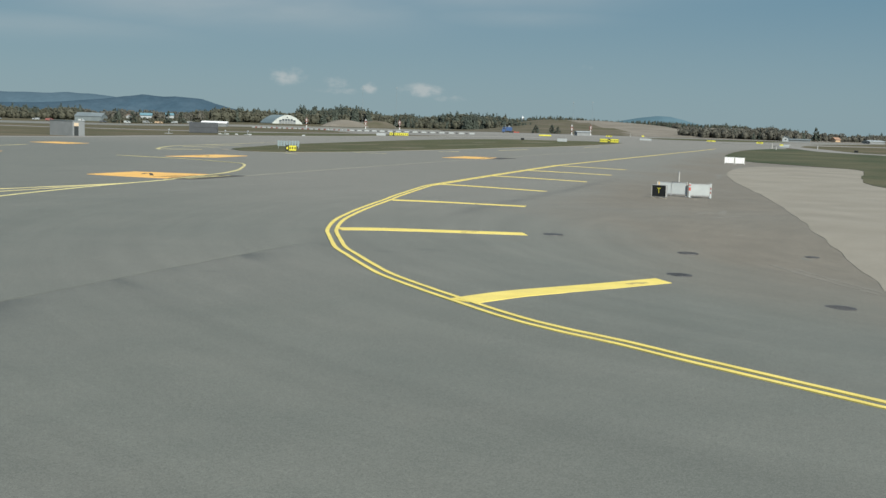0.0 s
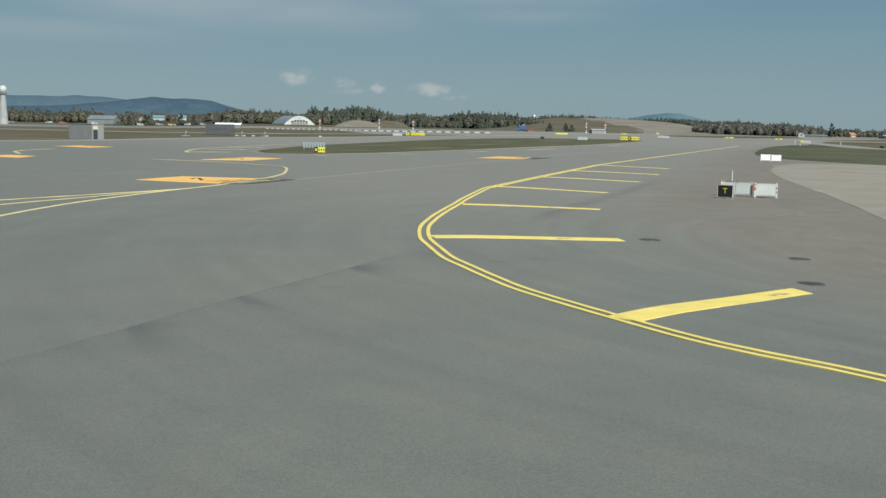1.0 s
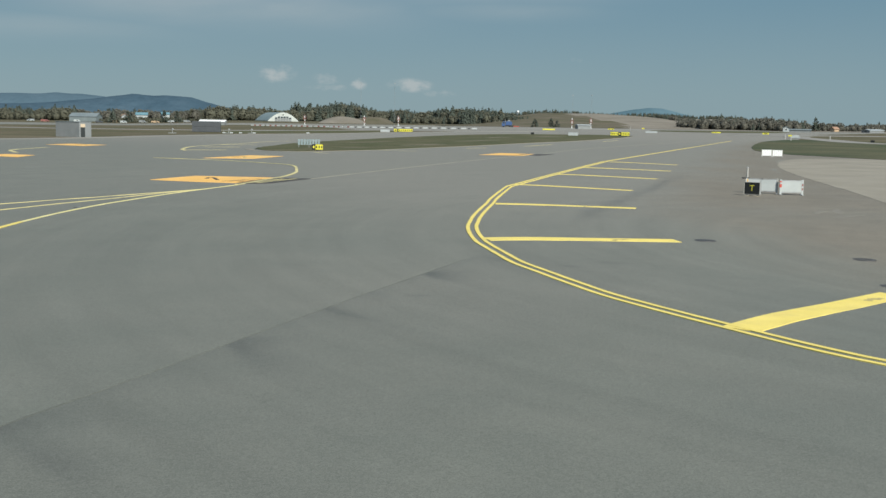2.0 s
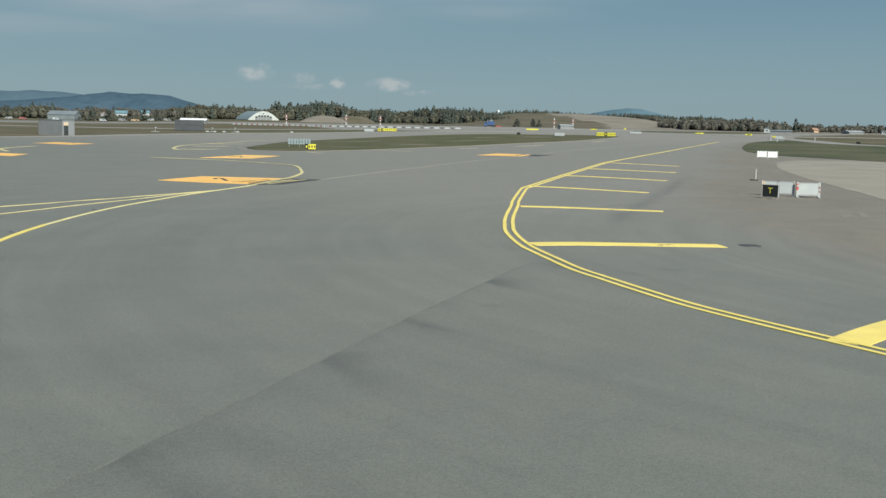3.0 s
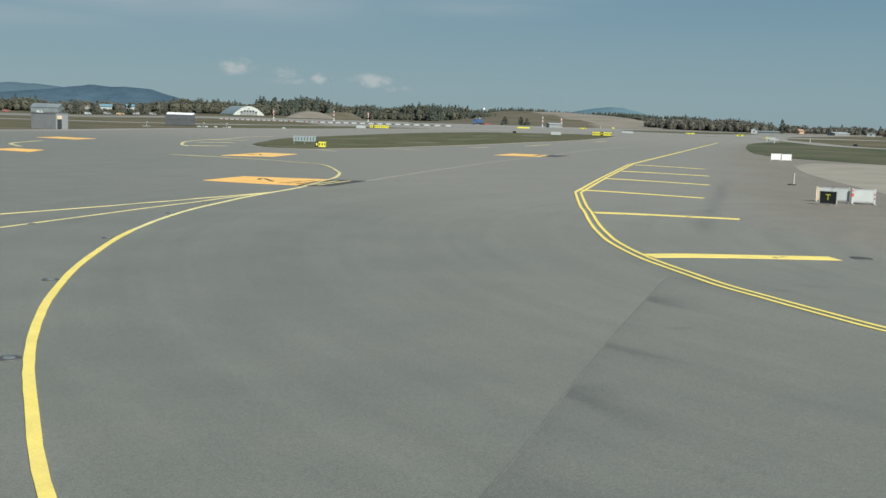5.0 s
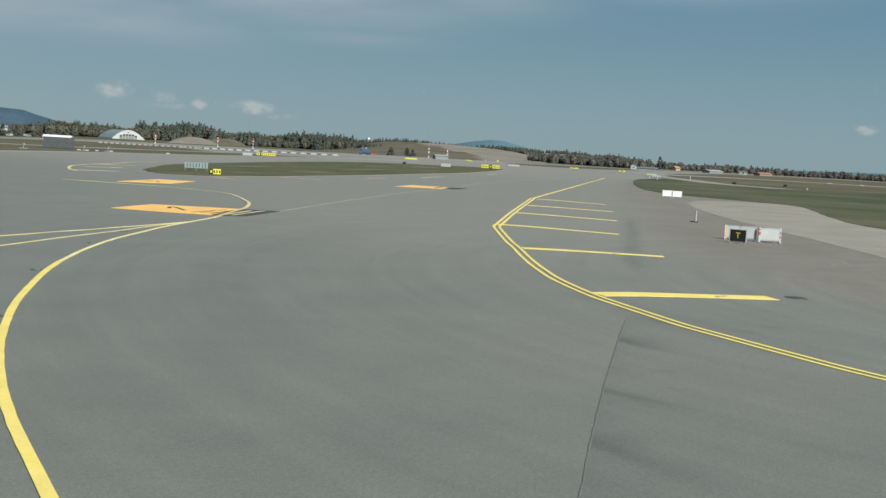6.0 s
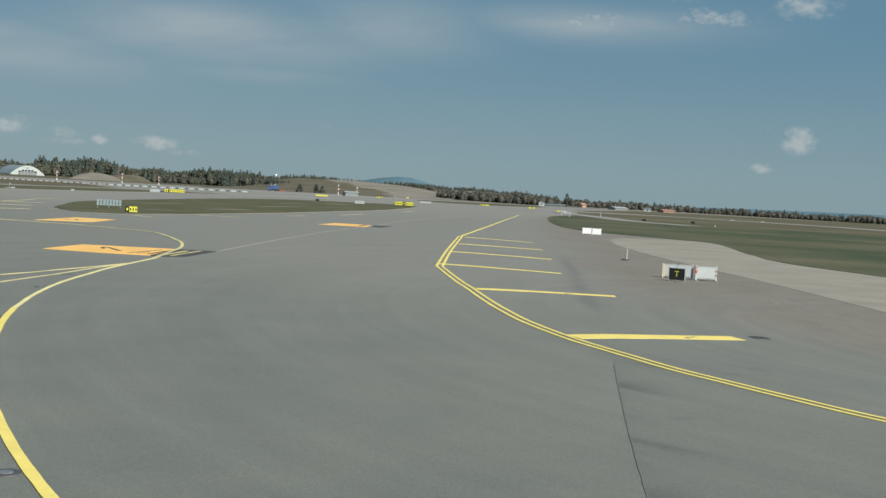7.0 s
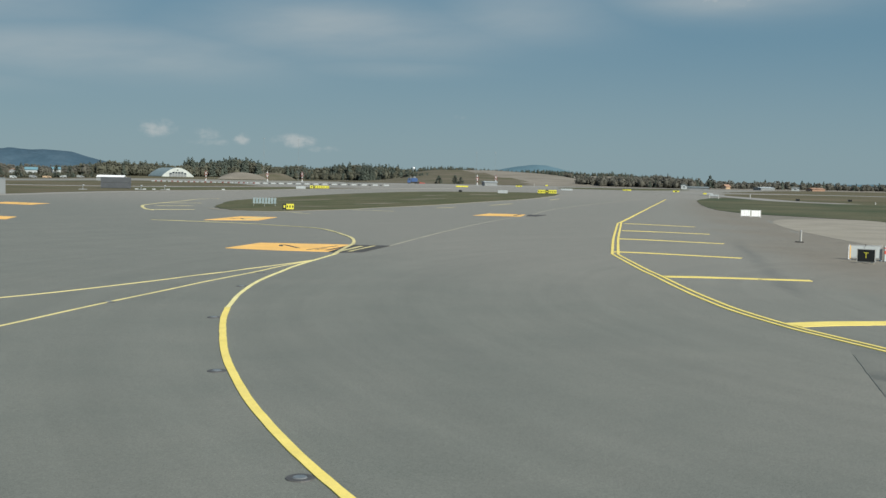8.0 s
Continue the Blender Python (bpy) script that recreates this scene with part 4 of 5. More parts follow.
board(112.2, 251, -22, 0.9, 0.5, SIGNBLK, "small black equipment box beyond the verge")
board(128.2, 255, -24, 0.9, 0.5, SIGNBLK, "small black equipment box beyond the verge")
for x, y, h in ((103, 281, 1.3), (119, 290, 0.9), (114.6, 222, 0.4), (97, 262, 0.7), (145, 617, 1.4)):
    p = thing("marker_post", x, y, 0, "small white marker post at the verge", "post", "posts along the verge")
    part("pole", tube(0.14, 0.12, h, n=10), POST, p)
    part("cap", tube(0.17, 0.08, 0.10, z=h, n=10), POST, p)
board(216, 376, -30, 1.8, 0.3, PANEL, "low white equipment box far along the runway")
board(226, 371, -30, 1.6, 0.3, PANEL, "low white equipment box far along the runway")


# ---- shed, container, hangar, buildings ----
def shed():
    L, C = Vector((-81.1, 276.5)), Vector((-74.3, 271.8))
    u = C - L
    ang = math.degrees(math.atan2(u.y, u.x))
    s = thing("shed", *L, ang, "flat-roofed grey sheet-clad equipment shed with a dark door", "shed")
    w, d, h = u.length, 3.7, 3.65
    part("wall", box(w, d, h, w / 2, d / 2, 0, 0.02), SHEDGREY, s)
    part("roof", box(w + 0.2, d + 0.2, 0.12, w / 2, d / 2, h, 0.02), ROOFGREY, s)
    part("door", box(0.05, 1.3, 2.3, w + 0.02, d * 0.30, 0.05, 0.01), DOORDARK, s, "dark steel door")
    part("panel", box(0.05, 1.4, 0.8, w + 0.02, d * 0.30, 2.4, 0.01), BEIGE, s, "beige board above the door")
    for i in range(int(w / 0.4)):
        part("cladding_rib", box(0.05, 0.03, h - 0.1, 0.25 + i * 0.4, -0.012, 0.05), SHEDGREY, s)


shed()


def container():
    c = thing("container", -60.3, 386, 3, "dark grey corrugated container stack", "container")
    for row in range(2):
        z = 0.1 + row * 1.85
        body = part("body", box(9.6, 2.6, 1.8, 0, 1.3, z, 0.03), DARKMETAL, c)
        for i in range(24):
            part("corrugation", box(0.17, 0.05, 1.5, -4.5 + i * 0.392, -0.02, z + 0.15), DARKMETAL, body)
    for sx in (-4.7, 4.7):
        part("corner_post", box(0.2, 0.2, 3.7, sx, 0.05, 0.06), DARKMETAL, c)


container()


def hangar():
    h = thing("hangar", -71.0, 898, 8, "white arched hangar with a grey curved roof", "hangar")
    w, top, d = 24.4, 7.2, 36
    arc = [(-w / 2 + w * i / 20, 0.5 + (top - 0.5) * (1 - abs(i / 10 - 1) ** 1.9)) for i in range(21)]
    skew = Matrix(((1, -0.24, 0, 0), (0, 1, 0, 0), (0, 0, 1, 0), (0, 0, 0, 1)))
    body = prism([(-w / 2, 0), *arc, (w / 2, 0)], d)
    bmesh.ops.transform(body, matrix=skew, verts=body.verts)
    part("roof", body, HANGARROOF, h)
    front = prism([(-w / 2, 0), *arc, (w / 2, 0)], 0.4)
    bmesh.ops.translate(front, vec=(0, -0.45, 0), verts=front.verts)
    part("gable", front, GABLE, h, "white gable front")
    for i in range(6):
        d1 = part("door", box(2.0, 0.2, 2.6 if 0 < i < 5 else 1.8, -5.6 + i * 2.25, -0.6, 0.02), SHEDGREY, h)
        part("pane", box(1.7, 0.1, 1.1, -5.6 + i * 2.25, -0.72, 2.8 if 0 < i < 5 else 2.0), GLASS, d1)
    part("vent", box(0.9, 0.1, 0.8, 0, -0.66, 4.9), GLASS, h, "dark vent below the ridge")


hangar()


def house(name, x, y, turn, w, d, wall_h, roof_h, wall_mat, roof_mat, label, windows=2, category="house", gable=None):
    """A gabled building whose gable faces local -y."""
    b = thing(name, x, y, turn, label, category)
    part("wall", prism([(-w / 2, 0), (w / 2, 0), (w / 2, wall_h), (0, wall_h + roof_h), (-w / 2, wall_h)], d), wall_mat, b)
    for s in (-1, 1):
        slope = math.hypot(w / 2, roof_h)
        r = box(slope + 0.5, d + 0.8, 0.2, 0, 0, 0, 0, pose(0, 0, 0, 0, s * math.degrees(math.atan2(roof_h, w / 2)), 0))
        bmesh.ops.translate(r, vec=(s * (w / 4 + 0.12), d / 2, wall_h + roof_h / 2 - 0.02), verts=r.verts)
        part("roof", r, roof_mat, b)
    if gable:
        part("gable", prism([(-w / 2, 0), (w / 2, 0), (w / 2, wall_h), (0, wall_h + roof_h), (-w / 2, wall_h)], 0.06), gable, b, "white gable front").location = (0, -0.062, 0)
    for i in range(windows):
        f = part("window", box(w / (windows * 2.4), 0.1, wall_h * 0.4, (i + 0.5) * w / windows - w / 2, -0.04, wall_h * 0.42), WHITE, b)
        part("pane", box(w / (windows * 3.0), 0.06, wall_h * 0.32, (i + 0.5) * w / windows - w / 2, -0.10, wall_h * 0.46), GLASS, f)


house("workshop", -93.1, 598, -98, 4.5, 13.5, 1.9, 0.8, SHEDGREY, WHITE, "long low grey workshop with white roof and gable", 1, "workshop", WHITE)
house("warehouse", -222, 838, -95, 14, 20, 3.4, 2.6, ROOFGREY, ROOFGREY, "long grey warehouse with a wide pitched roof", 2, "warehouse")
house("house", -160.5, 764, -80, 5.5, 7.5, 5.2, 1.4, PLASTIC, TEAL, "pale house with a teal roof behind brown shrubs")
house("house", -144.2, 768, -70, 4.5, 5, 5.4, 1.2, PLASTIC, TEAL, "small pale house with a teal roof behind brown shrubs")
house("house", -170, 772, 10, 4, 6, 4.6, 1.2, SHEDGREY, ROOFRED, "grey house with a red-brown roof behind brown shrubs")
house("house", 275, 706, -10, 4.6, 6, 2.0, 1.5, PLASTIC, ROOFGREY, "pale gabled house among far trees")
house("house", 304.5, 712, -60, 3.6, 5, 1.6, 1.3, OCHRE, ROOFRED, "ochre house with a tiled roof among far trees")
house("warehouse", 296, 645, -65, 6, 13, 1.3, 0.6, SHEDGREY, PLASTIC, "long low grey warehouse beyond the runway", 1, "warehouse")
house("hut", 319, 640, -30, 4.5, 4, 2.0, 0.3, PLASTIC, PLASTIC, "pale box-shaped hut beyond the runway", 1, "hut")
house("hut", 223, 580, -112, 3.2, 11, 1.2, 0.4, SHEDGREY, ROOFGREY, "low grey hut with a flat-pitched roof before the woods", 1, "hut")
house("hut", 229, 600, -20, 3.4, 4, 2.2, 0.8, PLASTIC, ROOFGREY, "small pale gabled hut before the woods", 1, "hut")
house("warehouse", 335, 652, -68, 5, 12, 1.3, 0.6, ROOFRED, ROOFRED, "long low brick-red building beyond the runway", 1, "warehouse")
house("hut", 104, 566, -80, 4, 7, 1.9, 0.3, SHEDGREY, PLASTIC, "pale grey site hut before the brown hill", 1, "hut")


def radar_tower(x, y):
    t = thing("radar_tower", x, y, 0, "white radar ball on a tapered concrete tower", "radar tower")
    part("shaft", tube(2.7, 1.4, 17.0, n=12), TOWERCON, t)
    part("platform", tube(2.2, 2.6, 0.7, z=17.0, n=16), STEEL, t)
    for k in range(8):
        part("railing_post", tube(0.06, 0.06, 1.0, 2.5 * math.cos(k * 0.785), 2.5 * math.sin(k * 0.785), 17.7, 6), STEEL, t)
    ball = bmesh.new()
    bmesh.ops.create_icosphere(ball, subdivisions=3, radius=2.3, matrix=Matrix.Translation((0, 0, 19.7)))
    part("radome", ball, PANEL, t, "white radome")


radar_tower(-219.3, 640)


def dome(x, y, z):
    d = thing("radome", x, y, 0, "small white radome on a wooded ridge", "radar dome", z=z)
    part("base", tube(1.1, 0.9, 3.4, n=12), TOWERCON, d)
    ball = bmesh.new()
    bmesh.ops.create_icosphere(ball, subdivisions=2, radius=1.4, matrix=Matrix.Translation((0, 0, 4.4)))
    part("ball", ball, WHITE, d)


# ---- masts ----
def light_mast(x, y, h, label="red and white banded approach light mast"):
    m = thing("light_mast", x, y, 0, label, "light mast", "approach light masts")
    n = max(4, int(h / 0.9))
    part("foot", box(1.1, 1.1, 0.4, 0, 0, 0, 0.05), PANEL, m)
    for k in range(n):
        part("band", tube(0.17, 0.17, h / n, z=0.45 + k * h / n, n=8), DULLRED if k % 2 else WHITE, m)
    part("cross_bar", box(1.3, 0.14, 0.14, 0, 0, h * 0.62 + 0.45), WHITE, m)
    for sx in (-0.58, 0.58):
        part("arm", tube(0.14, 0.14, h * 0.38, sx, 0, h * 0.55, 8), DULLRED, m)
        part("lamp", tube(0.22, 0.16, 0.35, sx, 0, h * 0.93, 10), LENS, m)


for x, y, h in ((-40, 640, 5.4), (-5.8, 640, 5.3), (13.9, 640, 5.4), (108, 600, 5.2), (118.5, 600, 5.6)):
    light_mast(x, y, h)


def tall_mast(x, y, h):
    m = thing("lattice_mast", x, y, 15, "thin grey lattice mast rising over the trees", "mast", "tall lattice masts")
    bms = []
    for a in range(3):
        c, s = 0.28 * math.cos(a * 2.094), 0.28 * math.sin(a * 2.094)
        part("leg", tube(0.022, 0.015, h, c, s, 0, 6), SHEDGREY, m)
        bms += [box(0.02, 0.5, 0.02, c * 0.5, s * 0.5, z, turn=pose(0, 0, 0, 0, 0, a * 120)) for z in range(1, int(h), 2)]
    part("lattice", joined(*bms), SHEDGREY, m)
    part("head", box(0.8, 0.25, 0.3, 0, 0, h), SHEDGREY, m)


for x, y, h in ((-7.8, 641, 24.3), (11.7, 641, 24.1), (115.7, 640, 18.8), (127.1, 640, 19.0)):
    tall_mast(x, y, h)


# ---- barrier blocks across the far apron ----
def blocks():
    """A row of white barrier blocks, with dull red ones between them along its far end."""
    line = smooth_line([(-66, 587), (-38, 575), (-10, 555), (18, 520), (31, 495), (42, 470)], 0.25)
    data = {}
    for key, mat, half, top in (("white", PANEL, 0.9, 0.62), ("long white", PANEL, 1.15, 0.58), ("red", DULLRED, 0.55, 0.6), ("dark grey", DARKMETAL, 0.5, 0.42)):
        outline = [(-half, 0), (half, 0), (half, 0.10), (half - 0.07, 0.3), (half - 0.1, top), (-half + 0.1, top), (-half + 0.07, 0.3), (-half, 0.10)]
        data[key] = mesh_of("traffic_block", prism(outline, 0.5), mat)
    d, i = 0.0, 0
    for p, q in zip(line, line[1:]):
        far = q.x < -14
        d += (q - p).length if far else q.x - p.x
        if d < (1.5 if far else 1.85):
            continue
        d, i = 0.0, i + 1
        key = ("white" if far else "long white") if i % 2 else ("red" if far else "dark grey")
        if key == "red" and i % 6 == 0:
            continue
        o = new("traffic_block", data[key])
        e = q - p
        turn = math.degrees(math.atan2(e.y, e.x)) if far else -9
        o.matrix_basis = pose(q.x, q.y, lie(q.x, q.y), 0, 0, turn)
        tagged(o, key + " plastic barrier block in a far row", "barrier block", "row of barrier blocks")


blocks()


# ---- vehicles ----
def wheel_bm(r, w):
    return tube(r, r, w, n=16, turn=pose(0, 0, 0, 90, 0, 0))


def van(x, y, turn, paint, label, length=5.0, h=2.1, name="van"):
    v = thing(name, x, y, turn, label, "van" if name == "van" else name, "vehicles on the far road")
    w = 1.9
    body = prism([(-length / 2, 0.35), (length / 2, 0.35), (length / 2, 0.95), (length / 2 - 0.75, 1.1), (length / 2 - 1.35, h), (-length / 2, h)], w)
    bmesh.ops.translate(body, vec=(0, -w / 2, 0), verts=body.verts)
    bmesh.ops.bevel(body, geom=list(body.edges), offset=0.06, segments=1, affect="EDGES")
    b = part("body", body, paint, v)
    for sy in (-1, 1):
        part("side_window", box(1.0, 0.03, 0.5, length / 2 - 1.75, sy * (w / 2 + 0.002), h - 0.75), GLASS, b)
        for wx in (-length / 2 + 0.9, length / 2 - 0.95):
            t = part("wheel", wheel_bm(0.34, 0.24), TYRE, v)
            t.location = (wx, sy * (w / 2 - 0.1) + (0.12 if sy > 0 else 0.12), 0.34)
    part("windscreen", box(0.05, w - 0.3, 0.75, 0, 0, 0, turn=pose(0, 0, 0, 0, -33, 0)), GLASS, b).location = (length / 2 - 1.22, 0, h - 0.85)


PAINTS = [SHEDGREY, PLASTIC, DULLRED, PANEL, DARKMETAL, OCHRE, PLASTIC, SHEDGREY, OCHRE, PLASTIC, SHEDGREY]
for i, (bx, r) in enumerate(((-0.335, 600), (-0.302, 640), (-0.290, 600), (-0.262, 610), (-0.243, 590), (-0.231, 620), (-0.222, 580), (-0.205, 600), (-0.194, 590), (-0.180, 610), (-0.166, 600))):
    van(bx * (r + 110), r + 110, (3, 178, 8, 0)[i % 4], PAINTS[i], ("grey", "pale grey", "dull red", "white", "dark grey", "ochre", "pale grey", "grey", "ochre", "pale grey", "grey")[i] + " van on the far service road", 4.0 + (i % 3) * 0.5, 1.4 + (i % 4) * 0.14)


def truck(x, y, turn):
    """Runway sweeper: a cab, a tank behind it, a blower housing between the axles and a low red sweeping gear."""
    t = thing("truck", x, y, turn, "blue airport sweeper truck with red sweeping gear on the far apron", "truck")
    part("chassis", box(6.8, 1.1, 0.35, 0, 0, 0.75, 0.04), TYRE, t, "dark chassis frame")
    cab = part("cab", prism([(-3.5, 0.7), (-1.7, 0.7), (-1.7, 3.0), (-2.0, 3.2), (-2.9, 3.2), (-3.35, 2.1), (-3.5, 1.9)], 2.4), BLUE, t)
    cab.location = (0, -1.2, 0)
    part("side_window", box(0.9, 0.04, 0.8, -2.45, -0.01, 2.1), GLASS, cab)
    part("windscreen", box(0.05, 1.9, 0.95, 0, 0, 0, turn=pose(0, 0, 0, 0, 22, 0)), GLASS, cab).location = (-3.22, 1.2, 2.15)
    part("tank", prism([(-1.4, 1.2), (1.9, 1.2), (2.2, 1.7), (2.2, 2.7), (1.7, 3.3), (-1.1, 3.3), (-1.4, 2.9)], 2.3), BLUE, t).location = (0, -1.15, 0)
    part("blower", prism([(-0.3, 3.3), (1.2, 3.3), (1.0, 4.1), (0.1, 4.2)], 1.4), SHEDGREY, t, "grey blower housing").location = (0, -0.7, 0)
    part("exhaust", tube(0.12, 0.12, 1.4, -1.55, 0.8, 2.9, 10), STEEL, t)
    for wx in (-2.6, 1.0, 2.3):
        for sy in (-1, 1):
            part("wheel", wheel_bm(0.52, 0.34), TYRE, t).location = (wx, sy * 1.0 + 0.17, 0.52)
    part("brush_gear", box(3.2, 2.5, 0.35, 4.6, 0, 0.35, 0.05), RED, t, "low red sweeping gear")
    part("drawbar", box(1.4, 0.3, 0.25, 3.2, 0, 0.7, 0.03), RED, t)


truck(74, 610, -6)


# ---- land forms ----
def hill_height(x, y):
    left = smoothstep(70, 150, x - (y - 900) * 0.12)
    right = 1 - smoothstep(225, 300, x - (y - 850) * 0.1) * smoothstep(1080, 900, y) - smoothstep(360, 450, x) * smoothstep(900, 1080, y)
    rise = smoothstep(660, 960, y)
    top = 10.8 - 2.4 * smoothstep(185, 250, x)
    return top * left * right * rise + 0.8 * noise.noise(Vector((x * 0.02, y * 0.02, 4))) * left * right * rise


def height_patch(keep, step=8):
    bm = bmesh.new()
    verts = {}

    def v(i, j):
        if (i, j) not in verts:
            x, y = 40 + i * step, 640 + j * step
            verts[i, j] = bm.verts.new((x, y, hill_height(x, y) + 0.06))
        return verts[i, j]
    for i in range(54):
        for j in range(62):
            x, y = 40 + (i + 0.5) * step, 640 + (j + 0.5) * step
            if keep(x, y):
                bm.faces.new((v(i, j), v(i + 1, j), v(i + 1, j + 1), v(i, j + 1)))
    return bm


def sandy(x, y):
    return x / y > 0.178 + 0.055 * (1 - smoothstep(740, 900, y)) + 0.006 * noise.noise(Vector((x * 0.03, y * 0.03, 1)))


structure("slope", height_patch(lambda x, y: not sandy(x, y)), MOUND, "brown heath-covered hillside behind the airfield", "hillside")
structure("slope", height_patch(sandy), SOIL, "bare sandy embankment behind the airfield", "embankment")
dome(149.5, 1106, hill_height(149.5, 1106) + 0.02)


def low_mound(x0, x1, y0, y1, top, mat, label):
    bm = bmesh.new()
    nx, ny = 28, 12
    grid = []
    for j in range(ny + 1):
        row = []
        for i in range(nx + 1):
            u, w = i / nx, j / ny
            h = top * (math.sin(math.pi * u) ** 0.6) * (math.sin(math.pi * w) ** 0.8)
            x, y = x0 + (x1 - x0) * u, y0 + (y1 - y0) * w
            row.append(bm.verts.new((x, y, h * (1 + 0.25 * noise.noise(Vector((x * 0.06, y * 0.06, 2)))) - 0.02)))
        grid.append(row)
    for a, b in zip(grid, grid[1:]):
        for i in range(nx):
            bm.faces.new((a[i], a[i + 1], b[i + 1], b[i]))
    structure("mound", bm, mat, label, "earth mound")


low_mound(-36, -4, 720, 790, 4.5, SOIL, "low sandy earth mound before the woods")
low_mound(-19, 15, 735, 800, 4.6, MOUND, "low grassy earth mound before the woods")


def ridge(name, outline, y0, depth, mat, label, seed):
    """A long hill with the given outline of x and height, sloping to both sides."""
    bm = bmesh.new()
    xs = [outline[0][0] + (outline[-1][0] - outline[0][0]) * i / 120 for i in range(121)]
    px, pz = [p[0] for p in outline], [p[1] for p in outline]
    rows = []
    for k in range(9):
        w = k / 8
        prof = math.sin(math.pi * w / 1.0) ** 0.9 if 0 < w < 1 else 0.0
        rows.append([bm.verts.new((x, y0 + (w - 0.5) * depth, max(-1.0, float(np.interp(x, px, pz)) * prof * (1 + 0.05 * noise.noise(Vector((x * 0.012, w * 5, seed)))) - 0.5))) for x in xs])
    for a, b in zip(rows, rows[1:]):
        for i in range(120):
            bm.faces.new((a[i], a[i + 1], b[i + 1], b[i]))
    for f in bm.faces:
        f.smooth = True
    structure(name, bm, mat, label, "hill")


ridge("hill", [(-2600, 20), (-1700, 28), (-1400, 34), (-1251, 39), (-1131, 46), (-1031, 56), (-950, 66), (-900, 73), (-856, 80), (-818, 75), (-781, 73), (-740, 75), (-685, 73), (-638, 69), (-587, 52), (-536, 39), (-450, 28), (-330, 15), (-200, 4)], 4150, 500, HILL, "haze-blue wooded hills on the horizon", 3)
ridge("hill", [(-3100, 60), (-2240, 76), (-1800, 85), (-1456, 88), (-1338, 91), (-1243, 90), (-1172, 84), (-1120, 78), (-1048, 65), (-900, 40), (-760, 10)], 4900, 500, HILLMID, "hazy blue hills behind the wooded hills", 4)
ridge("hill", [(760, 4), (830, 20), (908, 35), (961, 45), (1004, 54), (1058, 61), (1112, 59), (1146, 51), (1179, 41), (1240, 28), (1340, 13), (1500, 5)], 4060, 400, HILLFAR, "single distant haze-blue hill on the horizon", 5)
ridge("hill", [(1900, 4), (2150, 10), (2444, 15), (2700, 18), (3100, 20)], 3560, 300, HILLFAR, "low distant haze-blue ridge on the horizon", 6)


# ---- woods ----
OCTA = np.array([(1, 0, 0), (-1, 0, 0), (0, 1, 0), (0, -1, 0), (0, 0, 1), (0, 0, -0.8)])
OCTA_FACES = [(0, 2, 4), (2, 1, 4), (1, 3, 4), (3, 0, 4), (2, 0, 5), (1, 2, 5), (3, 1, 5), (0, 3, 5)]


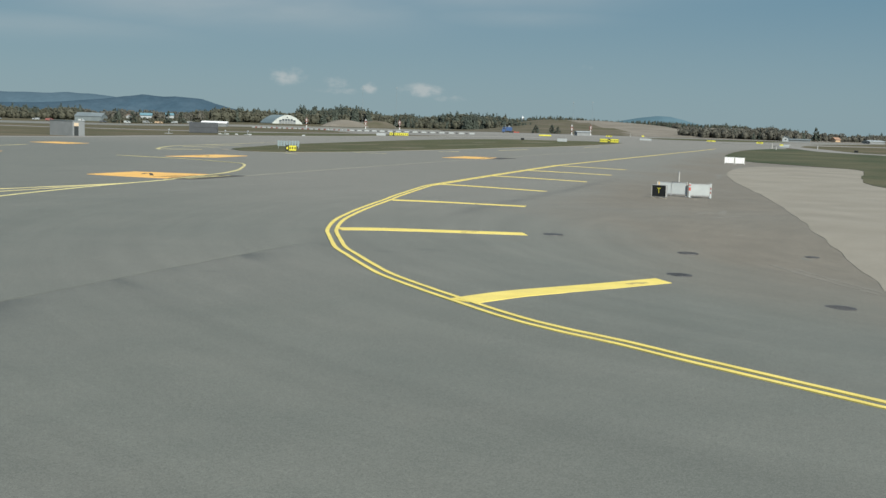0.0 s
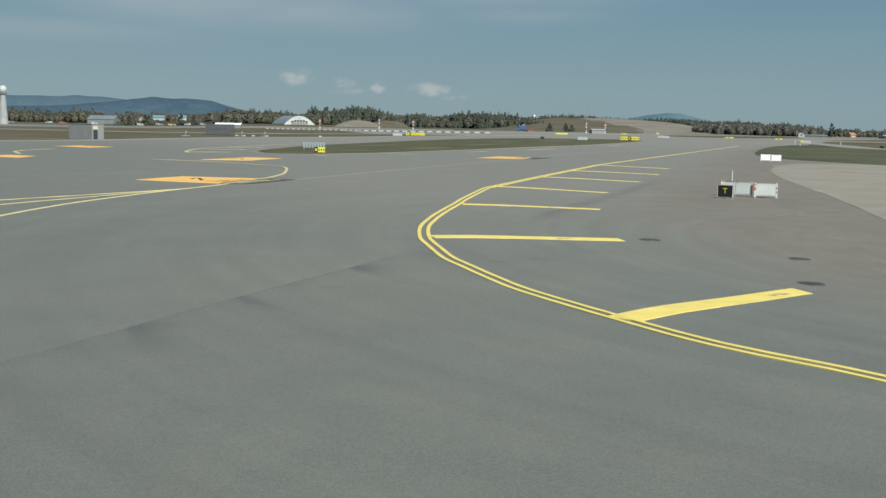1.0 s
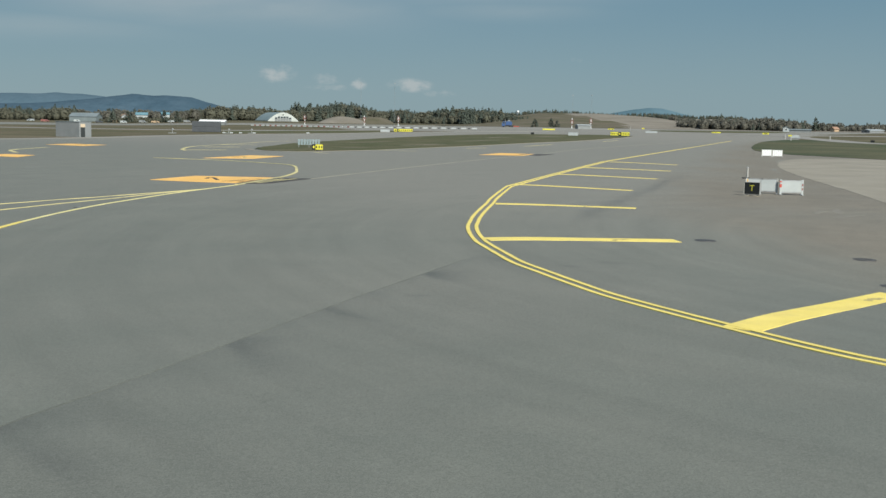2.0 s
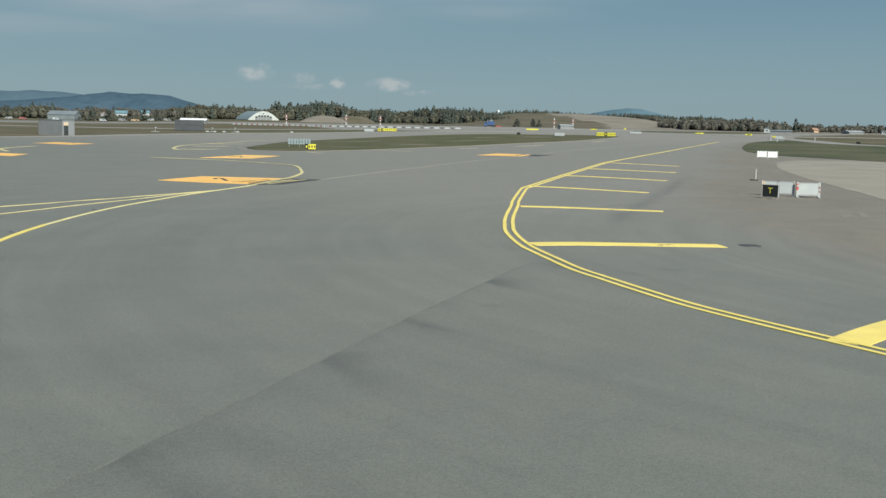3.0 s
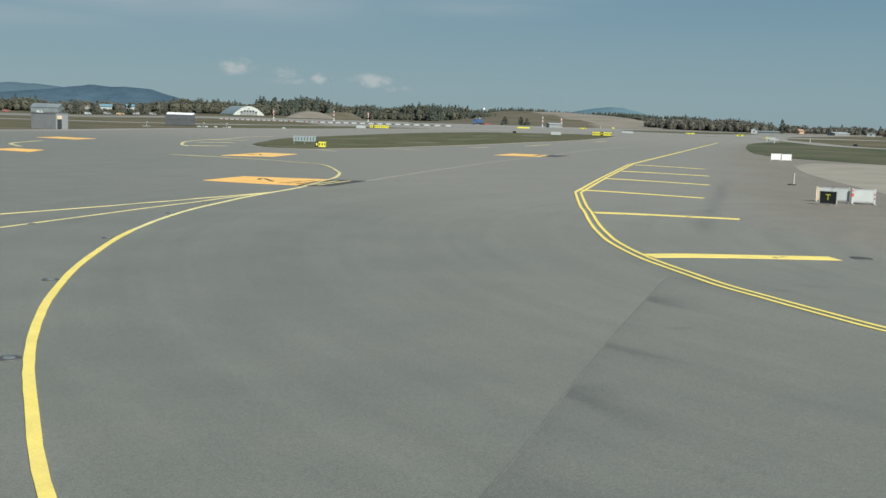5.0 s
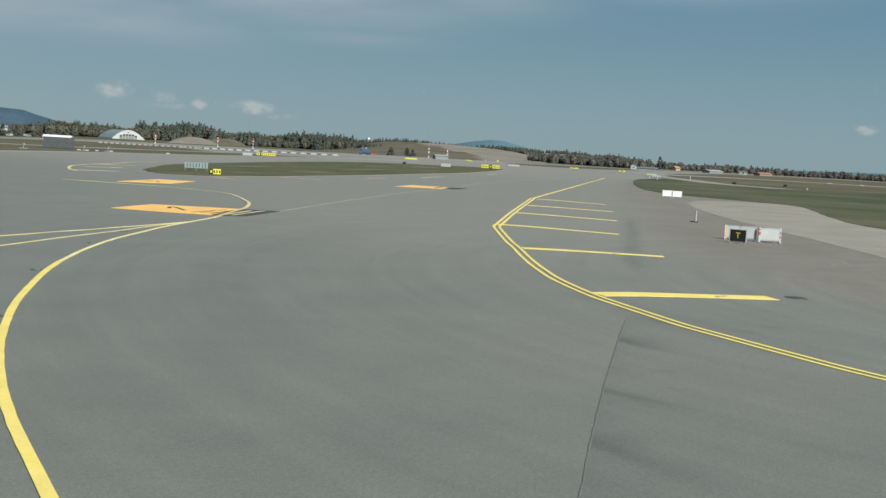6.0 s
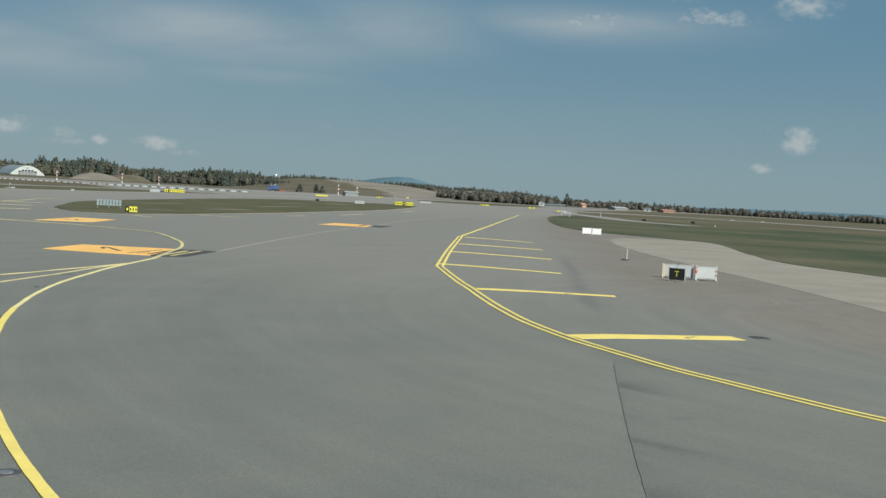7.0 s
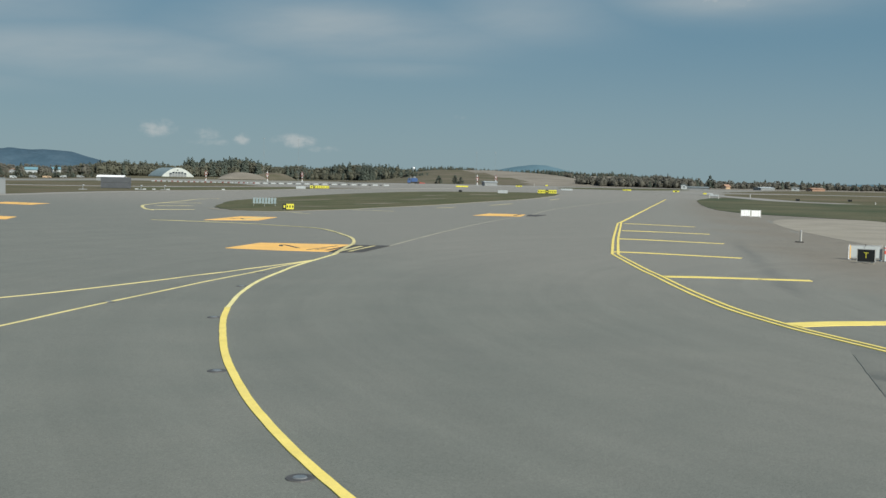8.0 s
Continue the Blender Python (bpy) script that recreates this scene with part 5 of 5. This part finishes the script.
def woods(name, line, count, low, high, deep, seed, share, label, lift=lie, leaf=BIRCH):
    """Trees of needle or leaf clumps along a belt, tall and low by groups; one mesh a kind of tree."""
    rnd = np.random.default_rng(seed)
    path = smooth_line(line, 4)
    for kind, mat, part_of in (("spruce", SPRUCE, share), ("birch", leaf, 1 - share)):
        n = int(count * part_of * 0.68)
        if not n:
            continue
        verts, faces = [], []
        for _ in range(n):
            p = path[rnd.integers(len(path))]
            x, y = p.x + rnd.normal(0, 3), p.y + rnd.uniform(0, deep)
            z = lift(x, y)
            group = 1 + 0.30 * noise.noise(Vector((x * 0.035, y * 0.02, seed))) + 0.16 * noise.noise(Vector((x * 0.13, y * 0.05, seed + 5.0)))
            h = (low + (high - low) * rnd.random() ** 1.6) * (1.0 if kind == "spruce" else 0.82) * group
            r = h * (rnd.uniform(0.20, 0.30) if kind == "spruce" else rnd.uniform(0.36, 0.52))
            # solid heart of the crown
            b = len(verts)
            rings = ((0.05, 0.72), (0.35, 0.56), (0.65, 0.34)) if kind == "spruce" else ((0.10, 0.45), (0.35, 0.78), (0.62, 0.76))
            for fz, fr in rings:
                verts += [[x + r * fr * math.cos(k * 1.0472 + x), y + r * fr * math.sin(k * 1.0472 + x), z + fz * h] for k in range(6)]
            verts.append([x, y, z + 0.93 * h])
            for k in range(6):
                j = (k + 1) % 6
                faces += [(b + k, b + j, b + 6 + j), (b + k, b + 6 + j, b + 6 + k), (b + 6 + k, b + 6 + j, b + 12 + j), (b + 6 + k, b + 12 + j, b + 12 + k), (b + 12 + k, b + 12 + j, b + 18)]
            m = 58
            u = rnd.random(m)
            if kind == "spruce":
                hz = 0.08 + 0.92 * u**1.15
                rad = r * (1.03 - hz) ** 0.72 * (0.66 + 0.36 * rnd.random(m))
            else:
                hz = 0.12 + 0.84 * u
                rad = r * np.sqrt(np.maximum(0.02, 1 - (2 * (hz - 0.54) / 0.92) ** 2)) * (0.62 + 0.40 * rnd.random(m))
            a = rnd.random(m) * 6.283
            c = np.stack([x + rad * np.cos(a), y + rad * np.sin(a), z + hz * h], 1)
            s = h * (0.048 + 0.040 * rnd.random(m)) * (1.35 - 0.95 * hz if kind == "spruce" else 1.10)
            q = OCTA[None] * (1 + 0.28 * rnd.normal(size=(m, 6, 1)))
            pts = c[:, None] + q * s[:, None, None]
            pts[:, :, 2] = np.maximum(pts[:, :, 2], z + 0.02)
            base = len(verts)
            verts += pts.reshape(-1, 3).tolist()
            for k in range(m):
                b = base + 6 * k
                faces += [(b + i, b + j, b + l) for i, j, l in OCTA_FACES]
            # trunk
            b = len(verts)
            t = h * 0.02 + 0.05
            verts += [[x - t, y, z - 0.3], [x + t, y - t, z - 0.3], [x, y + t, z - 0.3], [x, y, z + h]]
            faces += [(b, b + 1, b + 3), (b + 1, b + 2, b + 3), (b + 2, b, b + 3)]
        me = bpy.data.meshes.new(name)
        me.from_pydata(verts, [], faces)
        me.polygons.foreach_set("use_smooth", [True] * len(faces))
        me.materials.append(mat)
        tagged(new(name, me), ("dark spruce " if kind == "spruce" else "brownish budding birch ") + label, "woods", "", "stuff")


woods("woods", [(-340, 850), (-293, 868), (-238, 880)], 420, 8.5, 12.0, 30, 1, 0.3, "woods behind the far road")
woods("woods", [(-238, 890), (-190, 900), (-150, 930)], 260, 7, 11.0, 40, 2, 0.08, "woods behind the houses", leaf=BARE)
woods("woods", [(-160, 930), (-100, 965), (-60, 985)], 420, 9.0, 13.0, 40, 3, 0.22, "woods beside the hangar")
woods("woods", [(-72, 1040), (-40, 1050), (-5, 1050)], 330, 13, 17.5, 50, 4, 0.75, "tall woods behind the hangar")
woods("woods", [(-10, 1060), (40, 1050), (80, 1020), (128, 990)], 680, 10, 14.0, 60, 5, 0.45, "mixed woods behind the mounds")
woods("woods", [(20, 860), (60, 850), (108, 830)], 340, 5, 9.0, 30, 6, 0.4, "lower woods at the foot of the hill")
woods("woods", [(70, 840), (92, 836), (112, 828)], 130, 8.0, 10.5, 24, 15, 0.9, "dense dark woods beside the hill")
woods("woods", [(112, 1080), (160, 1100), (205, 1105), (260, 1095), (320, 1085)], 700, 2.4, 5.6, 30, 7, 0.85, "trees along the ridge", hill_height)
woods("woods", [(250, 872), (285, 890), (330, 930), (390, 980)], 480, 3.2, 6.0, 60, 14, 0.4, "woods on the flank of the embankment", hill_height, BARE)
woods("woods", [(290, 1080), (340, 1085), (400, 1080), (440, 1070)], 420, 2.2, 5.0, 34, 13, 0.6, "woods along the low end of the ridge", hill_height)
woods("woods", [(213, 690), (226, 686), (246, 676), (268, 664)], 620, 4.4, 8.6, 46, 8, 0.15, "woods at the end of the taxiway", leaf=BARE)
woods("woods", [(262, 700), (320, 740), (400, 770), (460, 750), (520, 700), (600, 620)], 1400, 2.8, 7.2, 50, 10, 0.14, "woods along the far side of the field", leaf=BARE)
woods("woods", [(600, 620), (740, 520), (860, 380)], 420, 2.4, 5.8, 50, 11, 0.4, "woods far along the field")
woods("woods", [(-176, 742), (-140, 740), (-104, 738)], 230, 2.6, 4.6, 16, 12, 0.1, "shrubs before the houses")


def single_tree(x, y, h, r, seed):
    rnd = random.Random(seed)
    t = thing("tree", x, y, 0, "dark bushy spruce standing alone on the far field", "tree", "lone trees on the field")
    limbs = [tube(0.03 * h, 0.012 * h, h * 0.9, n=8)]
    crown = bmesh.new()
    for k in range(150):
        u = rnd.random()
        z = h * (0.08 + 0.92 * u)
        rad = r * (1.08 - u) ** 0.8 * (0.45 + 0.6 * rnd.random())
        a = rnd.random() * 6.283
        c = Vector((rad * math.cos(a), rad * math.sin(a), z))
        s = 0.11 * h * (0.7 + 0.6 * rnd.random()) * (1.15 - 0.6 * u)
        vs = [crown.verts.new(c + s * Vector((rnd.gauss(0, 1), rnd.gauss(0, 1), rnd.gauss(0, 0.7))).normalized()) for _ in range(4)]
        for f in ((0, 1, 2), (0, 2, 3), (0, 3, 1), (1, 3, 2)):
            crown.faces.new([vs[i] for i in f])
        if k % 12 == 0:
            limbs.append(tube(0.012 * h, 0.004 * h, rad, 0, 0, z, 5, Euler((0, radians(80), a)).to_matrix().to_4x4()))
    part("trunk", joined(*limbs), BARK, t)
    part("crown", crown, SPRUCE, t)


for i, (x, y, h, r) in enumerate(((97, 660, 5.2, 2.3), (106, 655, 5.4, 2.1), (110, 657, 4.4, 2.2), (266, 648, 8.5, 2.6), (-157, 722, 7.5, 3.2), (-134, 722, 8.0, 2.4), (-126, 722, 7.0, 3.2), (-168, 726, 6.5, 3.0))):
    single_tree(x, y, h, r, 50 + i)
